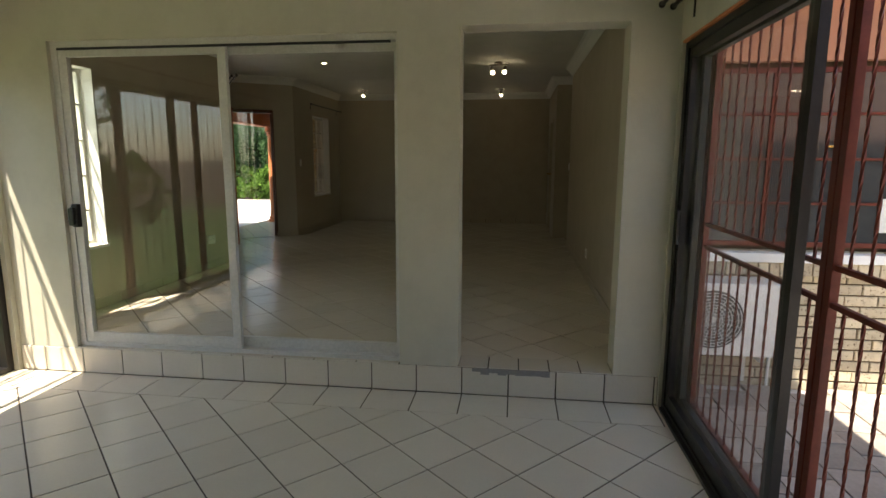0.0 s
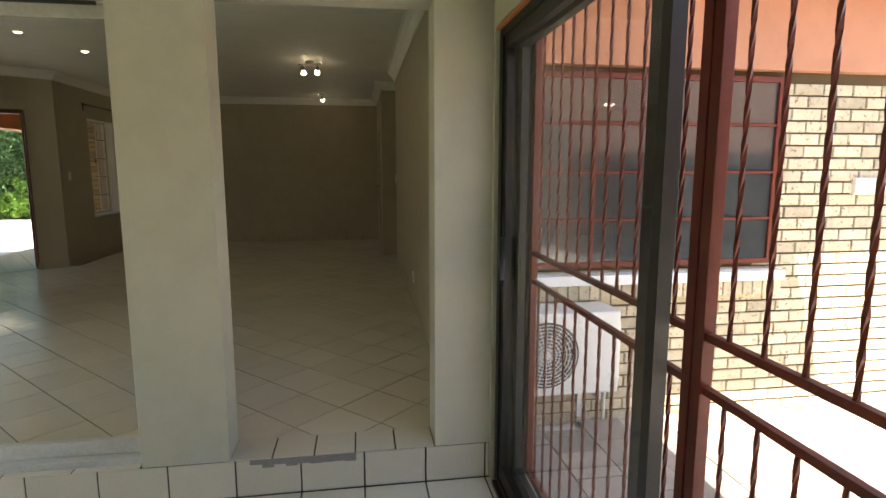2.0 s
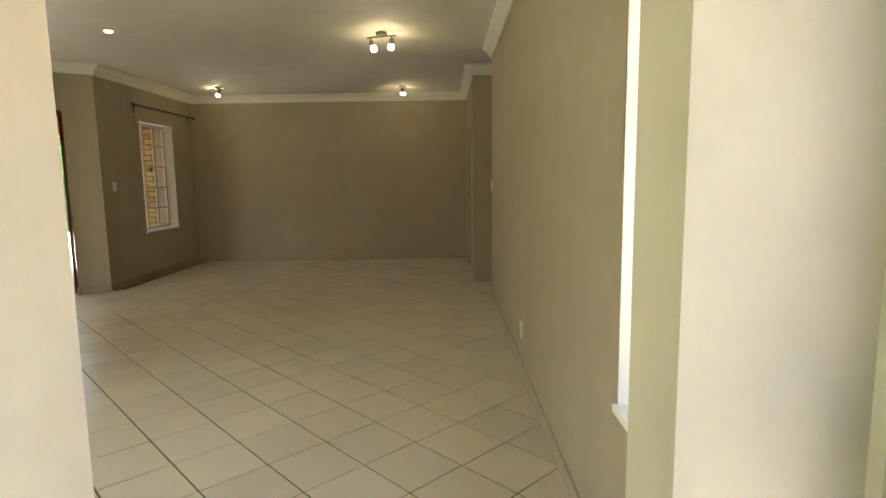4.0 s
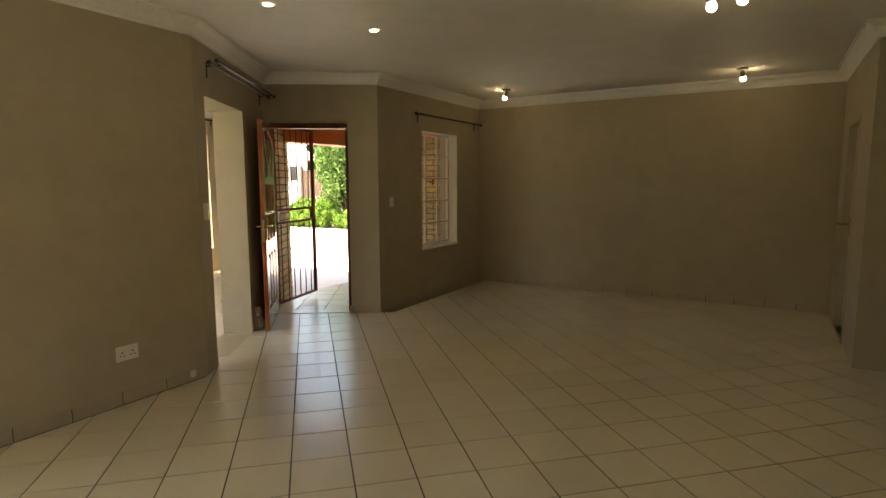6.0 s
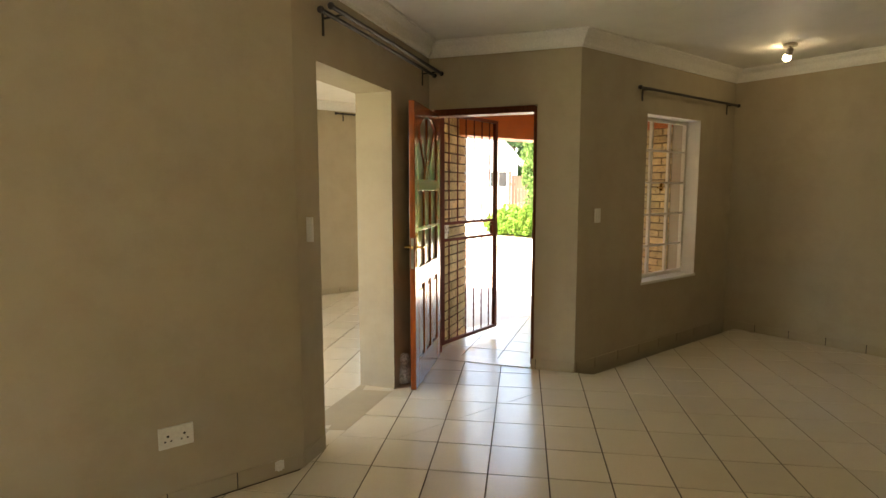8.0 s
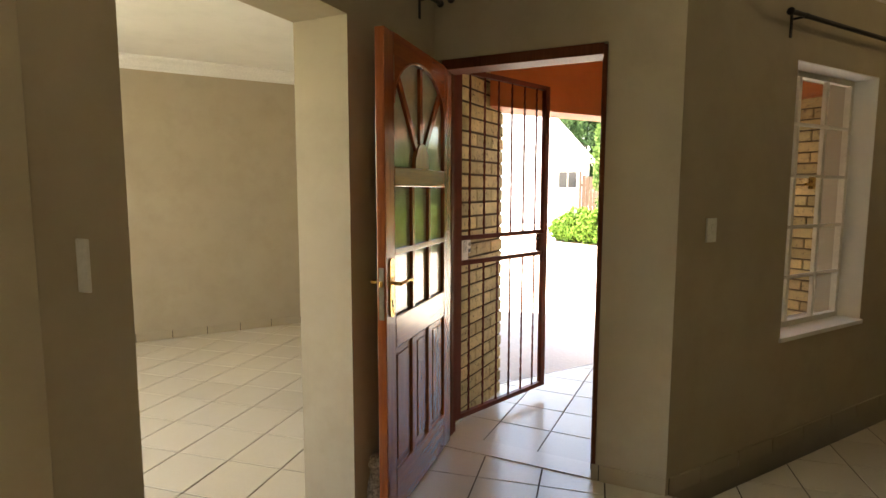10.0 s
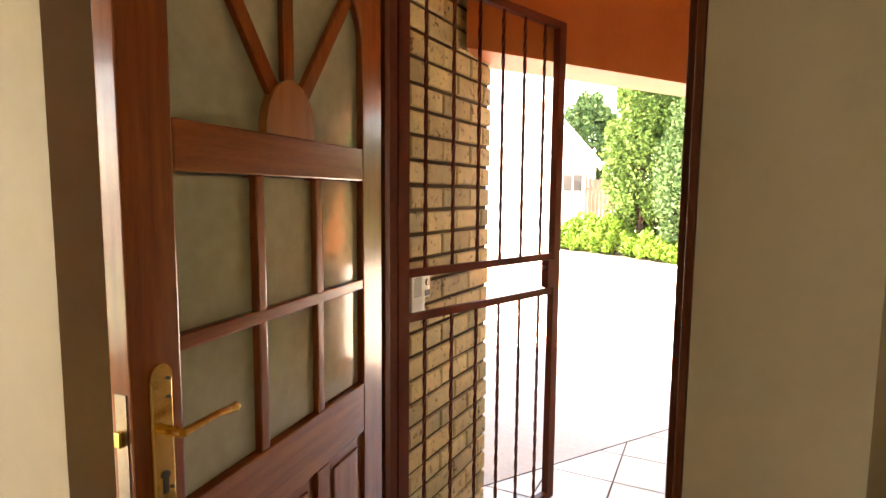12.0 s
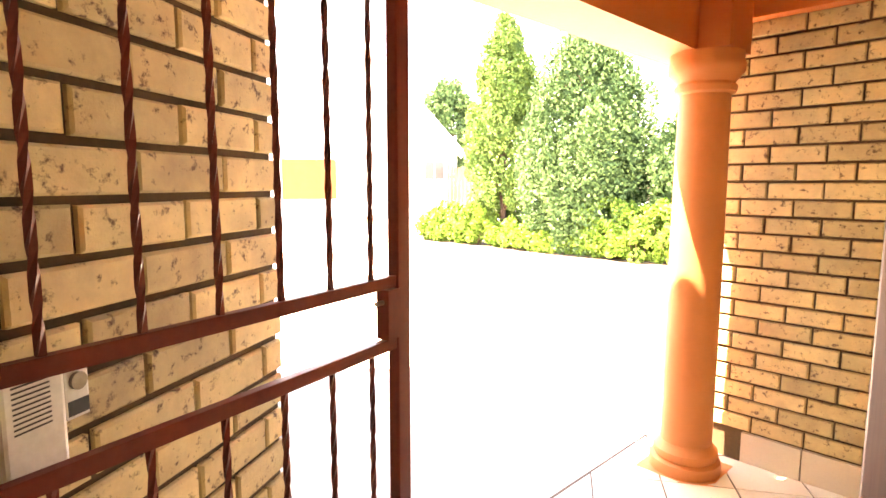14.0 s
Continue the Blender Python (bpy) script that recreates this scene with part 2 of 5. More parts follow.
def add_box(bm, lo, hi, m=None, bevel=0.0):
    c = [(a + b) / 2 for a, b in zip(lo, hi)]
    s = [abs(b - a) for a, b in zip(lo, hi)]
    mat = Matrix.Translation(c) @ Matrix.Diagonal((*s, 1))
    r = bmesh.ops.create_cube(bm, size=1, matrix=(m @ mat) if m else mat)
    if bevel:
        es = list({e for v in r["verts"] for e in v.link_edges})
        bmesh.ops.bevel(bm, geom=es, offset=bevel, segments=2, profile=0.6, affect="EDGES")
    return bm


def add_tube(bm, a, b, r, seg=12, r2=None):
    a, b = Vector(a), Vector(b)
    d = b - a
    m = Matrix.Translation((a + b) / 2) @ d.to_track_quat("Z", "Y").to_matrix().to_4x4()
    bmesh.ops.create_cone(bm, cap_ends=True, segments=seg, radius1=r, radius2=r if r2 is None else r2, depth=d.length, matrix=m)


def add_ball(bm, c, r, sz=1.0, u=14, v=8):
    bmesh.ops.create_uvsphere(bm, u_segments=u, v_segments=v, radius=r, matrix=Matrix.Translation(c) @ Matrix.Diagonal((1, 1, sz, 1)))


def add_lathe(bm, profile, m=None, seg=24):
    rings = []
    for r, z in profile:
        ring = []
        for i in range(seg):
            a = 2 * math.pi * i / seg
            p = Vector((r * math.cos(a), r * math.sin(a), z))
            ring.append(bm.verts.new(m @ p if m else p))
        rings.append(ring)
    for a, b in zip(rings, rings[1:]):
        for i in range(seg):
            bm.faces.new((a[i], a[(i + 1) % seg], b[(i + 1) % seg], b[i]))
    bm.faces.new(list(reversed(rings[0])))
    bm.faces.new(rings[-1])


def add_prism(bm, poly, z0, z1, m=None):
    lo = [bm.verts.new((m @ Vector((x, y, z0))) if m else (x, y, z0)) for x, y in poly]
    hi = [bm.verts.new((m @ Vector((x, y, z1))) if m else (x, y, z1)) for x, y in poly]
    k = len(poly)
    bm.faces.new(hi)
    bm.faces.new(list(reversed(lo)))
    for i in range(k):
        bm.faces.new((lo[i], lo[(i + 1) % k], hi[(i + 1) % k], hi[i]))


def add_twisted(bm, p0, p1, side, turns):
    """A square bar twisted about its own length."""
    p0, p1 = Vector(p0), Vector(p1)
    n = max(2, int(turns * 8))
    rings = []
    for i in range(n + 1):
        f = i / n
        a = math.pi / 4 + turns * 2 * math.pi * f
        c = p0.lerp(p1, f)
        rings.append([bm.verts.new(c + Vector((math.cos(a + k * math.pi / 2), math.sin(a + k * math.pi / 2), 0)) * side * 0.707) for k in range(4)])
    for a, b in zip(rings, rings[1:]):
        for k in range(4):
            bm.faces.new((a[k], a[(k + 1) % 4], b[(k + 1) % 4], b[k]))
    bm.faces.new(list(reversed(rings[0])))
    bm.faces.new(rings[-1])


def mesh_of(name, bm, material, smooth=False):
    bmesh.ops.recalc_face_normals(bm, faces=bm.faces)
    me = bpy.data.meshes.new(name)
    bm.to_mesh(me)
    bm.free()
    me.materials.append(material)
    if smooth:
        me.polygons.foreach_set("use_smooth", [True] * len(me.polygons))
        me.set_sharp_from_angle(angle=radians(40))
    return me


def part(name, bm, material, parent=None, label="", smooth=False, m=None):
    ob = new(name, mesh_of(name, bm, material, smooth))
    if parent is not None:
        ob.parent = parent
    if m is not None:
        ob.matrix_local = m
    return tagged(ob, label) if label else ob


def empty(name, m, label, category, group="", kind=""):
    ob = new(name)
    ob.matrix_world = m
    return tagged(ob, label, category, group, kind)


def cuboid(name, lo, hi, material, parent=None, label="", bevel=0.0, m=None):
    return part(name, add_box(bmesh.new(), lo, hi, None, bevel), material, parent, label, False, m)


def wall(name, p, deg, length, thick, z0, z1, holes, material, label):
    """A straight wall along local x from p, thick to its left (negative: right), with holes (s0, s1, z0, z1) through it."""
    bm = bmesh.new()
    cuts = sorted({0.0, length, *[h[0] for h in holes], *[h[1] for h in holes]})
    y0, y1 = min(0, thick), max(0, thick)
    for a, b in zip(cuts, cuts[1:]):
        mid = (a + b) / 2
        spans, z = [], z0
        for h in sorted([h for h in holes if h[0] < mid < h[1]], key=lambda h: h[2]):
            if h[2] > z:
                spans.append((z, h[2]))
            z = h[3]
        if z < z1:
            spans.append((z, z1))
        for lo, hi in spans:
            add_box(bm, (a, y0, lo), (b, y1, hi))
    bmesh.ops.remove_doubles(bm, verts=bm.verts, dist=0.0005)
    ob = part(name, bm, material, None, label, m=axes(p, deg))
    return tagged(ob, category="wall", kind="structure")


def cornice(name, p, deg, length, top, label, lo=0.0, hi=0.0):
    """A coved plaster moulding along local x, on the right-hand side of the wall line; lo, hi mitre its ends."""
    prof = [(0, 0), (0, -0.115), (0.012, -0.115), (0.016, -0.10), (0.03, -0.085), (0.055, -0.045), (0.085, -0.025), (0.095, -0.012), (0.11, -0.012), (0.11, 0)]
    bm = bmesh.new()
    ends = []
    for x, k in ((0.0, lo), (length, hi)):
        ends.append([bm.verts.new((x + (k * d if x == 0 else -k * d), -d, top + z)) for d, z in prof])
    k = len(prof)
    for i in range(k):
        bm.faces.new((ends[0][i], ends[0][(i + 1) % k], ends[1][(i + 1) % k], ends[1][i]))
    bm.faces.new(ends[0])
    bm.faces.new(list(reversed(ends[1])))
    ob = part(name, bm, M_CORNICE, None, label, m=axes(p, deg))
    return tagged(ob, category="cornice", kind="structure")

# ---- plan ----
U = 34.0                       # the front door's wall turns from the main walls by this
cu, su = math.cos(radians(U)), math.sin(radians(U))
C1 = (-3.44, 5.85)             # corner between the door wall and the window wall
J1 = (C1[0] - 1.236 * cu, C1[1] - 1.236 * su)   # inner corner beside the door's hinges
K0 = (-3.34, 3.49)            # where the wall with the passage to the next room begins
CEIL, SUNFLOOR = 2.67, -0.18

wall("wall_divide", (-3.45, 0), 0, 4.90, 0.2, -0.45, 2.75, [(0.73, 3.065, 0, 2.085), (3.45, 4.425, 0, 2.11)], M_CREAM, "cream painted plaster wall with two openings")
wall("wall_left", (-3.34, 0.2), 90, 3.30, 0.22, -0.3, 2.75, [(0.22, 0.95, 0.56, 2.10)], M_TAUPE, "taupe painted plaster wall with skirting")
wall("wall_passage", K0, 124, 2.24, 0.28, -0.3, 2.75, [(0.237, 1.225, 0, 2.165)], M_TAUPE, "taupe plaster wall with an open passage")
wall("wall_door", J1, U, 1.236, 0.15, -0.3, 2.75, [(0.0, 0.905, 0, 2.14)], M_TAUPE, "taupe plaster wall round the front door")
wall("wall_window", C1, 90, 2.48, 0.28, -0.3, 2.75, [(0.905, 1.81, 0.645, 2.13)], M_TAUPE, "taupe plaster wall with a steel window")
wall("wall_far", (-3.44, 8.33), 0, 4.7, 0.28, -0.3, 2.75, [], M_TAUPE, "plain taupe painted end wall")
wall("wall_right", (1.155, 0.2), 90, 5.1, -0.26, -0.3, 2.75, [(0.07, 0.63, 0.63, 2.10)], M_TAUPE, "taupe painted plaster wall with a narrow window")
wall("wall_right_end", (1.0, 6.2), 90, 2.13, -0.20, -0.3, 2.75, [(0.75, 1.55, 0, 2.06)], M_TAUPE, "taupe plaster wall with a bedroom door")
wall("wall_passage_south", (1.425, 5.3), 0, 1.4, -0.2, -0.3, 2.75, [], M_TAUPE, "taupe plaster corridor wall")
wall("wall_passage_north", (1.2, 6.2), 0, 1.6, 0.2, -0.3, 2.75, [], M_TAUPE, "taupe plaster corridor wall")
wall("wall_passage_end", (2.8, 5.1), 90, 1.3, -0.2, -0.3, 2.75, [], M_TAUPE, "taupe plaster corridor end wall")
wall("wall_room_west", (-7.75, 1.5), 90, 5.8, 0.25, -0.3, 2.75, [(4.82, 5.38, 0.40, 2.285)], M_TAUPE, "taupe painted wall with tall windows")
wall("wall_room_front", (-5.037, 5.812), 155, 3.2, -0.12, -0.3, 2.75, [], M_TAUPE, "taupe painted front wall of the next room")
wall("wall_room_south", (-7.95, 1.6), 0, 4.55, -0.2, -0.3, 2.75, [(1.35, 3.75, 0.45, 2.25)], M_TAUPE, "taupe painted wall of the next room")
wall("wall_sun_right", (1.25, -5.2), 90, 5.2, -0.2, -0.45, 2.75, [(2.35, 5.17, SUNFLOOR, 1.99)], M_CREAM, "cream plaster wall round a sliding door")
wall("wall_sun_left", (-3.17, -5.2), 90, 5.2, 0.2, -0.45, 2.75, [(1.2, 5.16, SUNFLOOR, 2.02)], M_CREAM, "cream plaster wall round a wide sliding door")
wall("wall_sun_back", (-3.37, -5.2), 0, 4.82, -0.2, -0.45, 2.75, [], M_CREAM, "cream plaster back wall of the sunroom")


def slab(name, lo, hi, material, label, category):
    return tagged(cuboid(name, lo, hi, material), label, category, kind="structure")


slab("ceiling_living", (-3.65, 0.0, CEIL), (3.1, 8.6, CEIL + 0.12), M_WHITE, "smooth white painted ceiling", "ceiling")
slab("ceiling_room", (-8.0, 1.4, CEIL), (-3.65, 7.4, CEIL + 0.12), M_WHITE, "smooth white painted ceiling", "ceiling")
slab("ceiling_sunroom", (-3.5, -5.5, 2.56), (1.6, -0.002, 2.68), M_WHITE, "white painted sunroom ceiling", "ceiling")
floor_living = slab("floor_living", (-3.32, 0.02, -0.14), (1.25, 8.3, -0.004), M_GROUT, "cream ceramic tiles laid diagonally with dark grout", "floor")
DOORLINE = -su * C1[0] + cu * C1[1]      # the inner face of the door wall, as a distance along its outward normal
bm = bmesh.new()
add_prism(bm, [(-7.95, 1.45), (-3.32, 1.45), (-3.32, (DOORLINE + su * -3.32) / cu), J1, (-4.9, 5.75), (-7.95, 7.2)], -0.14, -0.004)
floor_room = tagged(part("floor_room", bm, M_GROUT), "cream ceramic tiles laid diagonally with dark grout", "floor", kind="structure")
floor_passage = slab("floor_passage", (1.25, 5.2, -0.14), (2.9, 8.3, -0.003), M_TILE, "cream tiled corridor floor", "floor")
floor_sun = slab("floor_sunroom", (-3.3, -5.3, -0.36), (1.4, 0.0, SUNFLOOR - 0.004), M_GROUT, "cream ceramic tiles with dark grout", "floor")

cornice("cornice_right", (1.155, 5.3), 270, 5.1, CEIL, "white coved plaster cornice", 0, 1)
cornice("cornice_right_end", (1.0, 8.33), 270, 2.13, CEIL, "white coved plaster cornice", 1, -1)
cornice("cornice_passage", (1.0, 6.2), 0, 1.6, CEIL, "white coved plaster cornice", -1, 0)
cornice("cornice_far", (-3.44, 8.33), 0, 4.44, CEIL, "white coved plaster cornice", 1, 1)
cornice("cornice_window", C1, 90, 2.48, CEIL, "white coved plaster cornice", -0.53, 1)
cornice("cornice_door", J1, U, 1.236, CEIL, "white coved plaster cornice", 1, -0.53)
cornice("cornice_opening", K0, 124, 1.99, CEIL, "white coved plaster cornice", -0.3, 1)
cornice("cornice_left", (-3.34, 0.2), 90, 3.29, CEIL, "white coved plaster cornice", 1, -0.3)
cornice("cornice_divide", (1.155, 0.2), 180, 4.49, CEIL, "white coved plaster cornice", 1, 1)
cornice("cornice_room_west", (-7.75, 1.6), 90, 5.5, CEIL, "white coved plaster cornice")

# ---- ground ----
ground = slab("ground", (-400, -400, -1.2), (400, 400, -0.46), M_SOIL, "bare earth and far ground", "ground")
slab("driveway", (-45, 5.0, -0.46), (-4.2, 50, -0.10), M_DRIVE, "pale sunlit concrete driveway", "driveway")
slab("lawn", (-16, -14, -0.46), (-3.9, 1.3, -0.30), M_LAWN, "green mown lawn", "lawn")
slab("courtyard", (1.45, -9, -0.46), (9.0, 1.0, -0.43), M_DRIVE, "pale concrete courtyard paving", "pavement")

# ---- windows and glazed doors ----
def steel_window(name, p, deg, width, height, z, cols, rows, label, frame_mat, glass=True, set_back=0.13, sill_mat=None, reveal=None):
    """A steel-framed window in a wall hole, local x along the wall's face, y into the wall."""
    w = empty(name, axes(p, deg, z), label, "window", kind="structure")
    y = set_back
    bm = bmesh.new()
    for lo, hi in (((0, y, 0), (0.035, y + 0.035, height)), ((width - 0.035, y, 0), (width, y + 0.035, height)), ((0.035, y, 0), (width - 0.035, y + 0.035, 0.035)), ((0.035, y, height - 0.035), (width - 0.035, y + 0.035, height))):
        add_box(bm, lo, hi)
    part("window_frame", bm, frame_mat, w)
    for i in range(1, cols):
        x = width * i / cols
        cuboid("mullion", (x - 0.014, y + 0.004, 0.03), (x + 0.014, y + 0.03, height - 0.03), frame_mat, w, bevel=0.003)
    for j in range(1, rows):
        zz = height * j / rows
        cuboid("glazing_bar", (0.03, y + 0.002, zz - 0.009), (width - 0.03, y + 0.026, zz + 0.009), frame_mat, w, bevel=0.003)
    stay = bmesh.new()
    add_box(stay, (width * 0.5 - 0.012, y - 0.03, height * 0.55), (width * 0.5 + 0.012, y, height * 0.55 + 0.07), None, 0.004)
    add_box(stay, (width * 0.5 - 0.09, y - 0.035, height * 0.55 + 0.02), (width * 0.5 - 0.005, y - 0.02, height * 0.55 + 0.035), None, 0.003)
    part("latch", stay, M_BRASS, w)
    if glass:
        g = cuboid("pane", (0.03, y + 0.014, 0.03), (width - 0.03, y + 0.018, height - 0.03), M_GLASS, w)
        g.visible_shadow = False
    if sill_mat:
        cuboid("window_sill", (-0.01, -0.012, -0.022), (width + 0.01, set_back, 0.004), sill_mat, w, bevel=0.004)
    return w


def reveal_lining(name, p, deg, width, height, z, depth, label):
    """White painted lining of a window's reveal: two sides and a head, a few millimetres proud."""
    bm = bmesh.new()
    t = 0.004
    add_box(bm, (0, 0.002, 0), (t, depth, height))
    add_box(bm, (width - t, 0.002, 0), (width, depth, height))
    add_box(bm, (t, 0.002, height - t), (width - t, depth, height))
    ob = part(name, bm, M_WHITE, None, label, m=axes(p, deg, z))
    return tagged(ob, category="window reveal", kind="structure")


# the window beside the front door: local x runs along the wall, y outwards
steel_window("window_1", (-3.44, 6.755), 90, 0.905, 1.485, 0.645, 3, 5, "cream steel casement window with small panes", M_WINSTEEL, sill_mat=M_WHITE)
reveal_lining("trim_window_1", (-3.44, 6.755), 90, 0.905, 1.485, 0.645, 0.13, "white painted window reveal")
steel_window("window_2", (1.155, 0.83), 270, 0.56, 1.47, 0.63, 2, 5, "cream steel casement window with small panes", M_WINSTEEL, set_back=0.09, sill_mat=M_WHITE)
reveal_lining("trim_window_2", (1.155, 0.83), 270, 0.56, 1.47, 0.63, 0.09, "white painted window reveal")
steel_window("window_3", (-3.34, 0.42), 90, 0.73, 1.54, 0.56, 2, 5, "cream steel casement window with small panes", M_WINSTEEL, set_back=0.12, sill_mat=M_WHITE)
reveal_lining("trim_window_3", (-3.34, 0.42), 90, 0.73, 1.54, 0.56, 0.12, "white painted window reveal")
steel_window("window_4", (-7.75, 6.32), 90, 0.56, 1.885, 0.40, 2, 6, "tall cream steel window with small panes", M_WINSTEEL, sill_mat=M_WHITE)
# window_5 stays out of view; added so daylight and the fill lamp enter
steel_window("window_5", (-4.2, 1.6), 180, 2.4, 1.80, 0.45, 4, 6, "wide cream steel window, unseen, added to light the room", M_WINSTEEL, sill_mat=M_WHITE)


def slider_panel(parent, name, x0, x1, y, z0, z1, mat, stile=0.055, glass=M_GLASS):
    bm = bmesh.new()
    add_box(bm, (x0, y, z0), (x0 + stile, y + 0.035, z1))
    add_box(bm, (x1 - stile, y, z0), (x1, y + 0.035, z1))
    add_box(bm, (x0 + stile, y + 0.001, z0), (x1 - stile, y + 0.034, z0 + 0.07))
    add_box(bm, (x0 + stile, y + 0.001, z1 - 0.055), (x1 - stile, y + 0.034, z1))
    p = part(name, bm, mat, parent)
    g = cuboid("pane", (x0 + stile - 0.01, y + 0.015, z0 + 0.06), (x1 - stile + 0.01, y + 0.02, z1 - 0.045), glass, p)
    g.visible_shadow = False
    return p


# white aluminium sliding door between the sunroom and the living room
sd = empty("door_1", axes((-2.72, 0.03), 0, 0.0), "closed white aluminium sliding door with clear glass", "sliding door", kind="structure")
bm = bmesh.new()
for lo, hi in (((0, 0, 0), (0.045, 0.10, 2.085)), ((2.32, 0, 0), (2.335, 0.10, 2.085)), ((0.045, 0, 0), (2.32, 0.10, 0.035)), ((0.045, 0, 2.045), (2.32, 0.10, 2.085))):
    add_box(bm, lo, hi)
part("frame", bm, M_ALU, sd)
cuboid("track", (0.045, 0.0, 2.03), (2.29, 0.012, 2.046), M_DARKPLASTIC, sd, "dark rubber track seal")
pl = slider_panel(sd, "sliding_panel", 0.045, 1.215, 0.01, 0.036, 2.044, M_ALU)
slider_panel(sd, "fixed_panel", 1.16, 2.32, 0.055, 0.036, 2.044, M_ALU, 0.022)
bm = bmesh.new()
add_box(bm, (0.055, -0.028, 0.86), (0.10, 0.012, 1.02), None, 0.008)
add_box(bm, (0.065, -0.055, 0.88), (0.09, -0.028, 1.00), None, 0.008)
add_box(bm, (0.02, -0.02, 0.87), (0.05, 0.0, 0.99), None, 0.006)
part("handle", bm, M_DARKPLASTIC, pl, "black plastic pull handle")


def twisted_gate(name, p, deg, width, z0, z1, label, bars, mids, group="", rail=0.010, bar=0.0092, stile=0.036):
    """A burglar gate: square-tube frame, two middle rails and twisted bars. Local x along it."""
    g = empty(name, axes(p, deg, z0), label, "security gate", group)
    h = z1 - z0
    for nm, lo, hi in (("stile", (0, -0.016, 0), (stile, 0.016, h)), ("stile", (width - stile, -0.016, 0), (width, 0.016, h)), ("rail", (stile, -0.015, 0), (width - stile, 0.015, 0.03)), ("rail", (stile, -0.015, h - 0.03), (width - stile, 0.015, h))):
        cuboid(nm, lo, hi, M_STEELRED, g, bevel=0.002)
    a, b = mids[0] - z0, mids[1] - z0
    for z in (a, b):
        cuboid("rail", (stile, -0.010, z - rail), (width - stile, 0.010, z + rail), M_STEELRED, g, bevel=0.002)
    meshes = []
    for lo, hi in ((0.03, a - rail), (b + rail, h - 0.03)):
        bm = bmesh.new()
        add_twisted(bm, (0, 0, lo), (0, 0, hi), bar, max(2, (hi - lo) * 3.6))
        meshes.append(mesh_of("bar", bm, M_STEELRED))
    for i in range(1, bars + 1):
        for me in meshes:
            o = new("bar", me)
            o.parent = g
            o.location = (width * i / (bars + 1), 0, 0)
    return g, a, b, h


# bronze sliding door on the courtyard side, its right half slid open
rd = empty("door_2", axes((1.33, -0.03), 270, SUNFLOOR), "dark bronze aluminium sliding door standing open", "sliding door", kind="structure")
bm = bmesh.new()
for lo, hi in (((0, -0.06, 0), (0.05, 0.06, 2.17)), ((2.77, -0.06, 0), (2.82, 0.06, 2.17)), ((0.05, -0.06, 0), (2.77, 0.06, 0.035)), ((0.05, -0.06, 2.12), (2.77, 0.06, 2.17))):
    add_box(bm, lo, hi)
part("frame", bm, M_BRONZE, rd)
cuboid("track", (0.05, -0.085, 0.0), (2.77, -0.06, 0.02), M_BRONZE, rd)
rp = slider_panel(rd, "sliding_panel", 0.05, 1.40, -0.05, 0.036, 2.12, M_BRONZE, 0.038, M_GLASSTHIN)
slider_panel(rd, "fixed_panel", 0.06, 1.25, 0.012, 0.036, 2.12, M_BRONZE, 0.05, M_GLASSTHIN)
bm = bmesh.new()
add_box(bm, (0.065, -0.075, 1.03), (0.10, -0.05, 1.23), None, 0.006)
part("handle", bm, M_DARKPLASTIC, rp, "black pull handle")
twisted_gate("security_gate", (1.43, -0.07), 270, 1.298, -0.14, 1.98, "oxide red steel security gate with twisted bars", 11, (0.84, 0.97), "courtyard gates")
twisted_gate("security_gate", (1.43, -1.374), 270, 1.38, -0.14, 1.98, "oxide red steel security gate with twisted bars", 12, (0.84, 0.97), "courtyard gates")
bm = bmesh.new()
add_box(bm, (1.41, -0.065, -0.16), (1.45, -0.03, 2.02))
add_box(bm, (1.41, -2.78, 1.982), (1.45, -0.065, 2.02))
add_box(bm, (1.41, -2.80, -0.16), (1.45, -2.76, 1.982))
tagged(part("gate_frame", bm, M_STEELRED), "oxide red steel gate frame", "gate frame", kind="structure")
tagged(cuboid("trim_slider_head", (1.252, -2.8, 1.975), (1.47, -0.03, 1.988), M_PEACH), "terracotta painted head over the sliding door", "trim", kind="structure")
tagged(cuboid("paper_notice", (2.955, 0.934, 0.815), (3.055, 0.940, 1.06), M_PLASTIC), "white paper sheet stuck on the red window", "notice")

# left side of the sunroom: bronze sliding door on the garden, with its gates
ld = empty("door_3", axes((-3.27, -0.04), 270, SUNFLOOR), "dark bronze sliding door on the garden side", "sliding door", kind="structure")
bm = bmesh.new()
for lo, hi in (((0, -0.06, 0), (0.05, 0.06, 2.20)), ((3.91, -0.06, 0), (3.96, 0.06, 2.20)), ((0.05, -0.06, 0), (3.91, 0.06, 0.035)), ((0.05, -0.06, 2.15), (3.91, 0.06, 2.20)), ((1.95, -0.03, 0.035), (2.01, 0.03, 2.15))):
    add_box(bm, lo, hi)
part("frame", bm, M_BRONZE, ld)
for k, y in enumerate((-0.12, -1.42, -2.72)):
    twisted_gate("security_gate", (-3.42, y), 270, 1.27, -0.14, 2.0, "oxide red steel security gate with twisted bars", 9, (0.84, 0.97), "garden gates")

